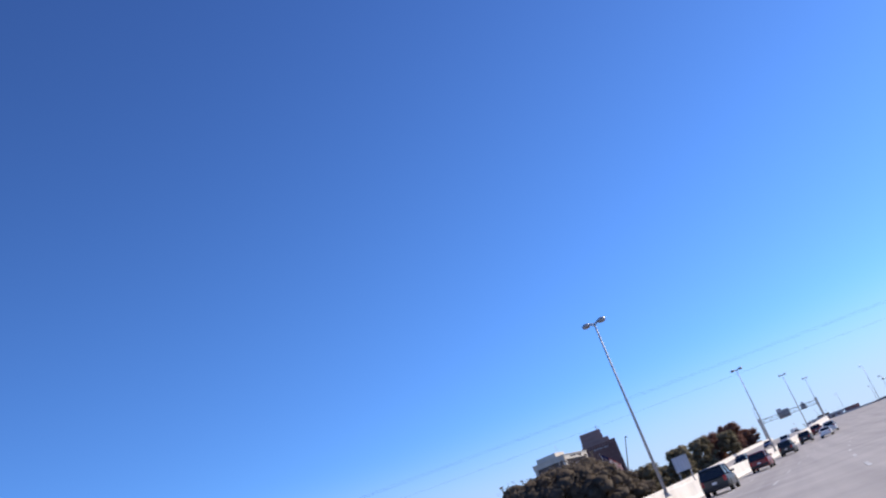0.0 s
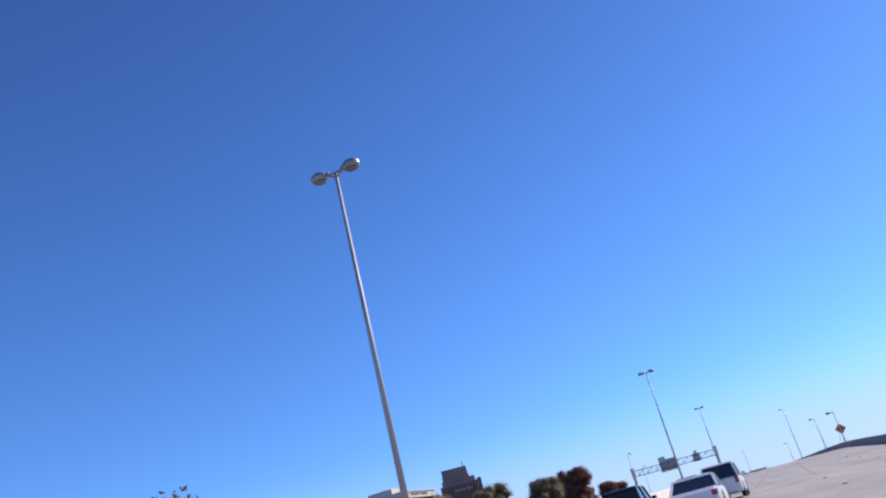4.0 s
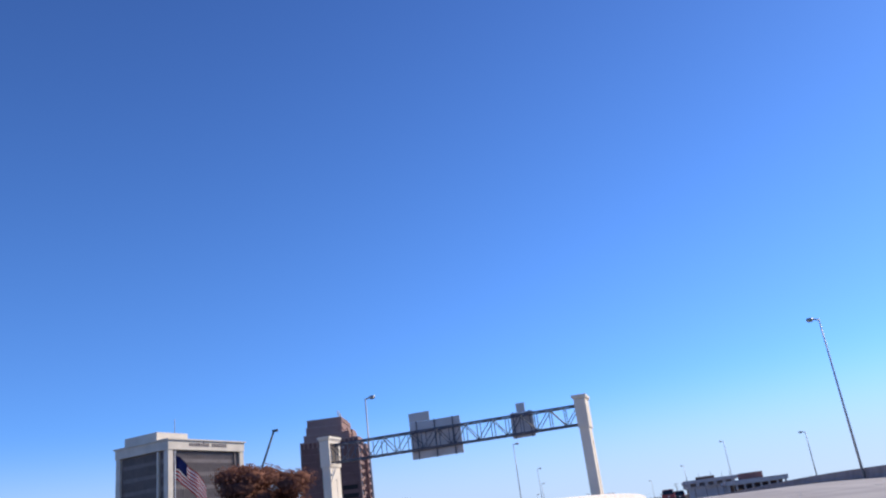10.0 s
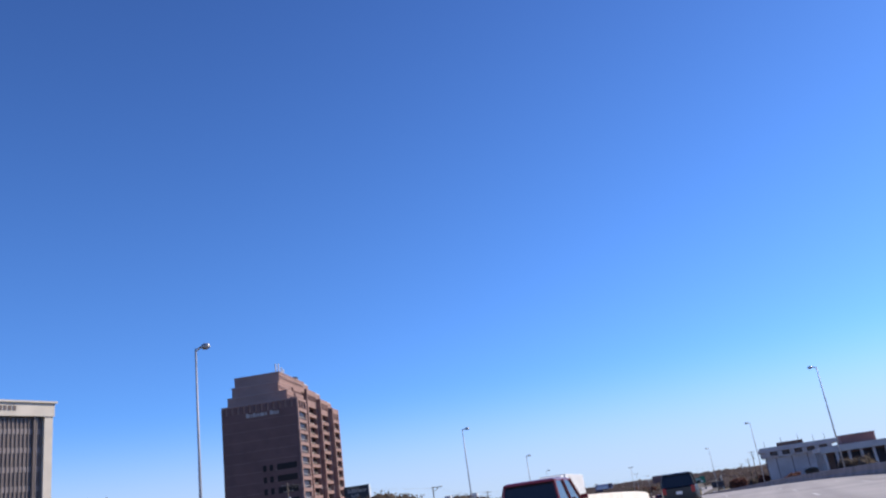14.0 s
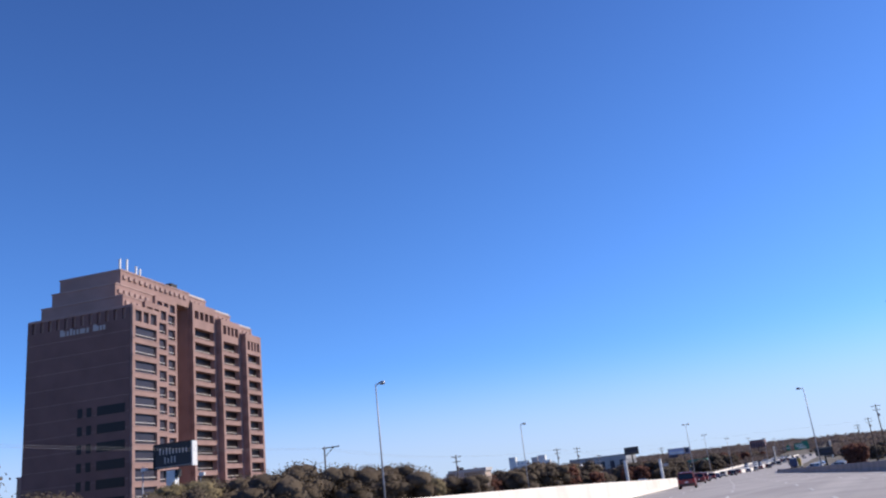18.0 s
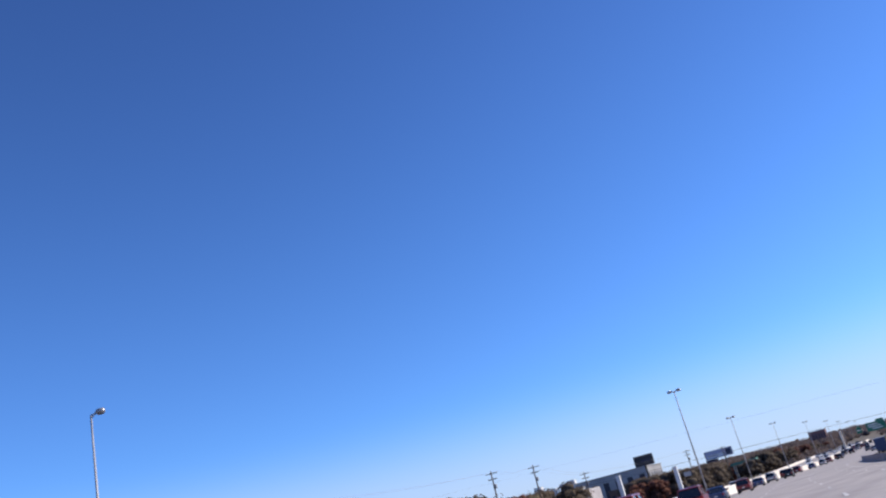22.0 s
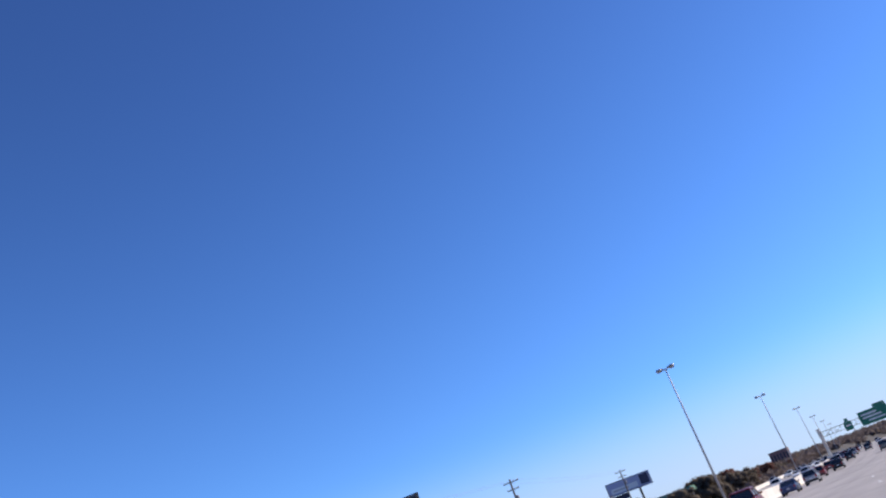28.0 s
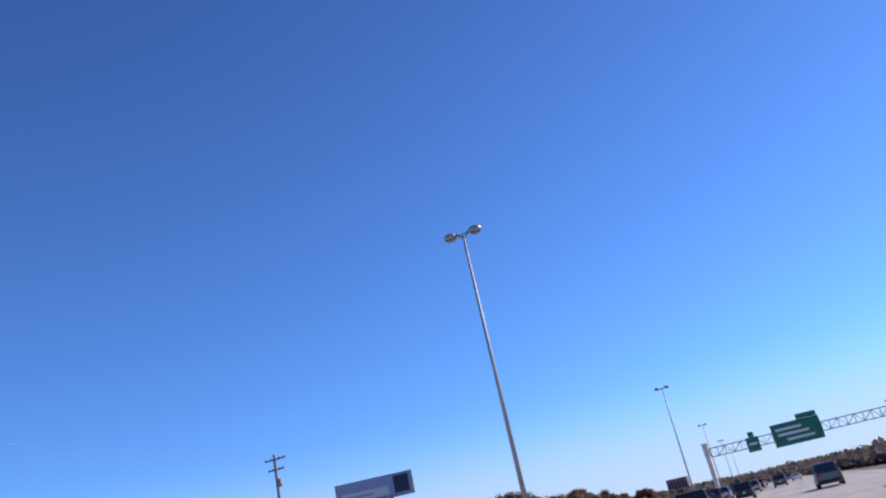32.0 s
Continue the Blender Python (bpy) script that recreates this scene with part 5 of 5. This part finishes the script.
def car(kind, colour, label):
    """A car along +y, standing on z = 0: suv, sedan, pickup or van."""
    L, W, H, belt = {"suv": (4.7, 1.92, 1.78, 1.08), "sedan": (4.7, 1.82, 1.45, 0.95), "pickup": (5.7, 1.98, 1.88, 1.15), "van": (5.0, 1.98, 1.85, 1.10)}[kind]
    c = thing(kind if kind != "suv" else "sport_utility_car", pose(0, 0, -500), label, "car", "cars in traffic")
    p, hl, hw = PAINT[colour], L / 2, W / 2
    hood = belt - 0.06 if kind != "sedan" else belt - 0.10
    bm = loft(B(), [ring(-hl, hw * 0.90, 0.42, belt - 0.10), ring(-hl + 0.18, hw * 0.98, 0.28, belt), ring(-hl * 0.4, hw, 0.24, belt), ring(hl * 0.35, hw, 0.24, belt),
                    ring(hl * 0.72, hw * 0.97, 0.25, hood), ring(hl - 0.12, hw * 0.88, 0.32, hood - 0.22), ring(hl, hw * 0.80, 0.40, hood - 0.34)])
    part("body", bm, p, c)
    rear, front = {"suv": (-hl + 0.16, hl * 0.42), "sedan": (-hl + 0.85, hl * 0.42), "pickup": (-0.55, hl * 0.45), "van": (-hl + 0.14, hl * 0.55)}[kind]
    lean_r = {"suv": 0.28, "sedan": 0.75, "pickup": 0.18, "van": 0.2}[kind]
    a0, b0, a1, b1 = rear, front, rear + lean_r, front - 0.75

    def slab(y0, y1, w0, z):
        return [(-w0, y0, z), (w0, y0, z), (w0, y1, z), (-w0, y1, z)]

    part("glasshouse", loft(B(), [slab(a0, b0, hw * 0.90, belt - 0.02), slab(a1, b1, hw * 0.76, H - 0.06)]), M_CARGLASS, c, "dark tinted glass")
    part("roof", loft(B(), [slab(a1 - 0.10, b1 + 0.10, hw * 0.78, H - 0.09), slab(a1 - 0.02, b1 + 0.02, hw * 0.77, H - 0.03), slab(a1 + 0.12, b1 - 0.15, hw * 0.66, H)]), p, c)
    for s in (-1, 1):
        for y0, y1, zz in ((a0, a1, 1), (b0, b1, 1), ((a0 + b0) / 2, (a1 + b1) / 2, 1)):
            part("pillar", rod(B(), (s * hw * 0.905, y0, belt - 0.03), (s * hw * 0.77, y1, H - 0.06), 0.05, 0.045, 6), p, c)
        part("tail_light", box(B(), (s * hw * 0.80, -hl + 0.06, belt - 0.20), (0.20, 0.14, 0.34 if kind != "sedan" else 0.18)), M_TAIL, c, "red tail light")
        part("headlight", box(B(), (s * hw * 0.66, hl - 0.10, hood - 0.34), (0.34, 0.16, 0.16)), M_HEAD, c)
        part("mirror", box(B(), (s * (hw + 0.08), front - 0.35, belt + 0.08), (0.20, 0.12, 0.15)), p, c)
        for y in (-hl * 0.60, hl * 0.62):
            wheel(c, s * (hw - 0.12), y, 0.35 if kind != "sedan" else 0.32)
            part("wheel_arch", rod(B(), (s * (hw - 0.03), y, 0.36), (s * (hw + 0.006), y, 0.36), 0.41, None, 16), M_TRIM, c)
    part("bumper", box(B(), (0, -hl + 0.02, 0.48), (W * 0.88, 0.16, 0.22)), M_TRIM if kind in ("suv", "pickup") else p, c)
    part("number_plate", box(B(), (0, -hl - 0.015, belt - 0.34 if kind != "pickup" else 0.52), (0.32, 0.02, 0.16)), M_WHITE, c, "plain pale plate")
    if kind == "pickup":
        part("bed", box(B(), (0, -hl * 0.60, belt + 0.01), (W * 0.78, hl * 0.72, 0.04)), M_TRIM, c)
    return c


FLEET = [car("suv", "black", "black sport utility car"), car("suv", "maroon", "dark red sport utility car"), car("sedan", "blue", "dark blue saloon car in traffic"),
         car("suv", "silver", "silver sport utility car in traffic"), car("sedan", "white", "white saloon car in traffic"), car("pickup", "grey", "grey pickup truck in traffic"),
         car("van", "white", "white van in traffic"), car("suv", "grey", "dark grey sport utility car in traffic"), car("sedan", "maroon", "dark red saloon car in traffic")]
BLACK, MAROON, BLUE, SILVER, WHITE, PICKUP, VAN, GREY, REDSEDAN = range(9)
# a loose file of cars in the lane by the barrier
FILE = ((60, -6.6, BLACK), (88, -6.6, MAROON), (117, -6.6, BLACK), (147, -6.6, BLACK), (175, -6.6, MAROON), (396, -6.6, MAROON), (420, -4.2, BLACK), (574, -6.6, MAROON),
        (622, -6.6, MAROON), (648, -6.6, MAROON), (668, -6.6, BLUE), (705, -6.6, MAROON), (735, -6.9, BLUE), (757, -6.4, SILVER), (762, -3.5, BLACK), (787, -6.6, MAROON), (813, -6.6, MAROON),
        (844, -6.6, BLUE), (866, -6.0, SILVER), (890, -6.6, MAROON), (905, -4.4, BLACK), (920, -6.6, MAROON), (938, -6.6, BLUE))
TRAFFIC = list(FILE)
TRAFFIC += [(140, -2.9, WHITE), (156, -2.9, VAN)]
TRAFFIC += [(957, -7.3, BLACK), (975, -7.3, SILVER), (992, -7.3, BLUE), (1012, -7.3, MAROON), (1030, -7.3, BLACK), (1052, -7.3, GREY), (1075, -7.3, WHITE), (1110, -7.3, BLACK),
            (950, -3.66, BLACK), (985, -3.66, SILVER), (1020, -3.66, MAROON), (1060, -3.66, WHITE), (1095, -3.66, BLACK),
            (990, 0, GREY), (1050, 3.66, WHITE), (1100, 0, BLACK), (1130, 3.66, SILVER), (905, 7.2, SILVER), (930, 3.66, PICKUP)]
for y, off, k in TRAFFIC:
    copy_thing(FLEET[k], at_road(y, off, 0.01))
for y, off, k in ((125, -14, BLACK), (150, -18, GREY), (185, -14, SILVER), (210, -21, BLUE), (255, -14, WHITE), (640, -18, SILVER), (690, -14, WHITE), (760, -14, VAN), (800, -18, BLUE), (870, -14, WHITE), (930, -18, VAN), (955, -14, SILVER), (975, -18, WHITE), (1000, -14, WHITE), (1020, -21, SILVER), (1042, -14, BLACK), (1065, -18, WHITE), (1090, -14, VAN), (1115, -18, WHITE), (1150, -14, SILVER), (1180, -18, WHITE), (990, -25, WHITE), (1010, -28, SILVER), (1034, -25, VAN), (1052, -28, WHITE), (1074, -21, WHITE), (1098, -25, SILVER), (1120, -28, WHITE), (1135, -21, GREY), (1160, -25, WHITE), (1195, -14, WHITE), (1205, -21, SILVER), (1222, -28, WHITE), (1240, -18, BLACK), (1262, -25, WHITE)):
    copy_thing(FLEET[k], at_road(y, off, 0.01, 180))
prk = random.Random(5)
for n in range(26):                                    # cars parked on the lot beyond the slip road
    y = 770 + (n // 2) * 7.5 + prk.uniform(-0.5, 0.5)
    p = on(y, 21 + 7.5 * (n % 2))
    q = copy_thing(FLEET[prk.choice((WHITE, SILVER, WHITE, VAN, GREY, BLUE))], pose(p.x, p.y, land(y, 21 + 7.5 * (n % 2)) + 0.02, 0, 0, 80))
    q["group"] = "parked cars"
for src in FLEET:
    for o in (*src.children_recursive, src):
        bpy.data.objects.remove(o)


def lorry(m, length, colour, label):
    """A lorry along +y: cab, box body and wheels."""
    c = thing("box_lorry", m, label, "lorry")
    hl = length / 2
    bm = box(B(), (0, -1.6, 2.45), (2.5, length - 3.4, 2.75))
    part("box_body", bm, colour, c, "plain box body")
    for k in range(int(length - 3.6)):
        for s in (-1, 1):
            part("panel_seam", box(B(), (s * 1.256, -hl + 0.6 + k, 2.45), (0.02, 0.05, 2.6)), M_SILL, c)
    part("cab", loft(B(), [[(-1.2, hl - 2.9, 0.7), (1.2, hl - 2.9, 0.7), (1.2, hl - 0.1, 0.7), (-1.2, hl - 0.1, 0.7)],
                          [(-1.2, hl - 2.9, 1.9), (1.2, hl - 2.9, 1.9), (1.2, hl - 0.1, 1.7), (-1.2, hl - 0.1, 1.7)],
                          [(-1.1, hl - 2.9, 3.0), (1.1, hl - 2.9, 3.0), (1.1, hl - 1.1, 2.95), (-1.1, hl - 1.1, 2.95)]]), M_WHITE, c)
    part("deflector", loft(B(), [[(-1.15, hl - 2.85, 2.98), (1.15, hl - 2.85, 2.98), (1.05, hl - 1.0, 2.98), (-1.05, hl - 1.0, 2.98)],
                                [(-1.15, hl - 2.85, 3.75), (1.15, hl - 2.85, 3.75), (1.05, hl - 2.1, 3.66), (-1.05, hl - 2.1, 3.66)]]), M_WHITE, c, "white roof deflector")
    part("gap_frame", box(B(), (0, hl - 3.15, 2.2), (2.1, 0.4, 2.6)), M_TRIM, c)
    for s in (-1, 1):
        part("emblem", rod(B(), (s * 1.13, hl - 2.3, 3.3), (s * 1.16, hl - 2.3, 3.3), 0.2, None, 12), M_NAVY, c, "plain dark round emblem")
    part("windscreen", box(B(), (0, hl - 0.62, 2.3), (2.0, 0.9, 0.8), 0, 0.75), M_CARGLASS, c)
    for s in (-1, 1):
        part("side_window", box(B(), (s * 1.13, hl - 1.7, 2.35), (0.12, 1.1, 0.7)), M_CARGLASS, c)
        for y in (hl - 1.5, -hl + 1.4, -hl + 2.6):
            wheel(c, s * 1.08, y, 0.5)
    part("chassis", box(B(), (0, -0.6, 0.85), (1.0, length - 1.0, 0.3)), M_TRIM, c)
    return c


lorry(at_road(800, 14.5, -0.3), 9.0, PAINT["blue"], "lorry with a blue box body near the slip road")
lorry(at_road(826, 14.5, -0.3), 8.0, M_YELLOW, "lorry with a yellow body standing beside the slip road")
lorry(at_road(455.2, -17, 0, 180), 16.5, M_WHITE, "white box lorry with a roof deflector on the opposite carriageway")
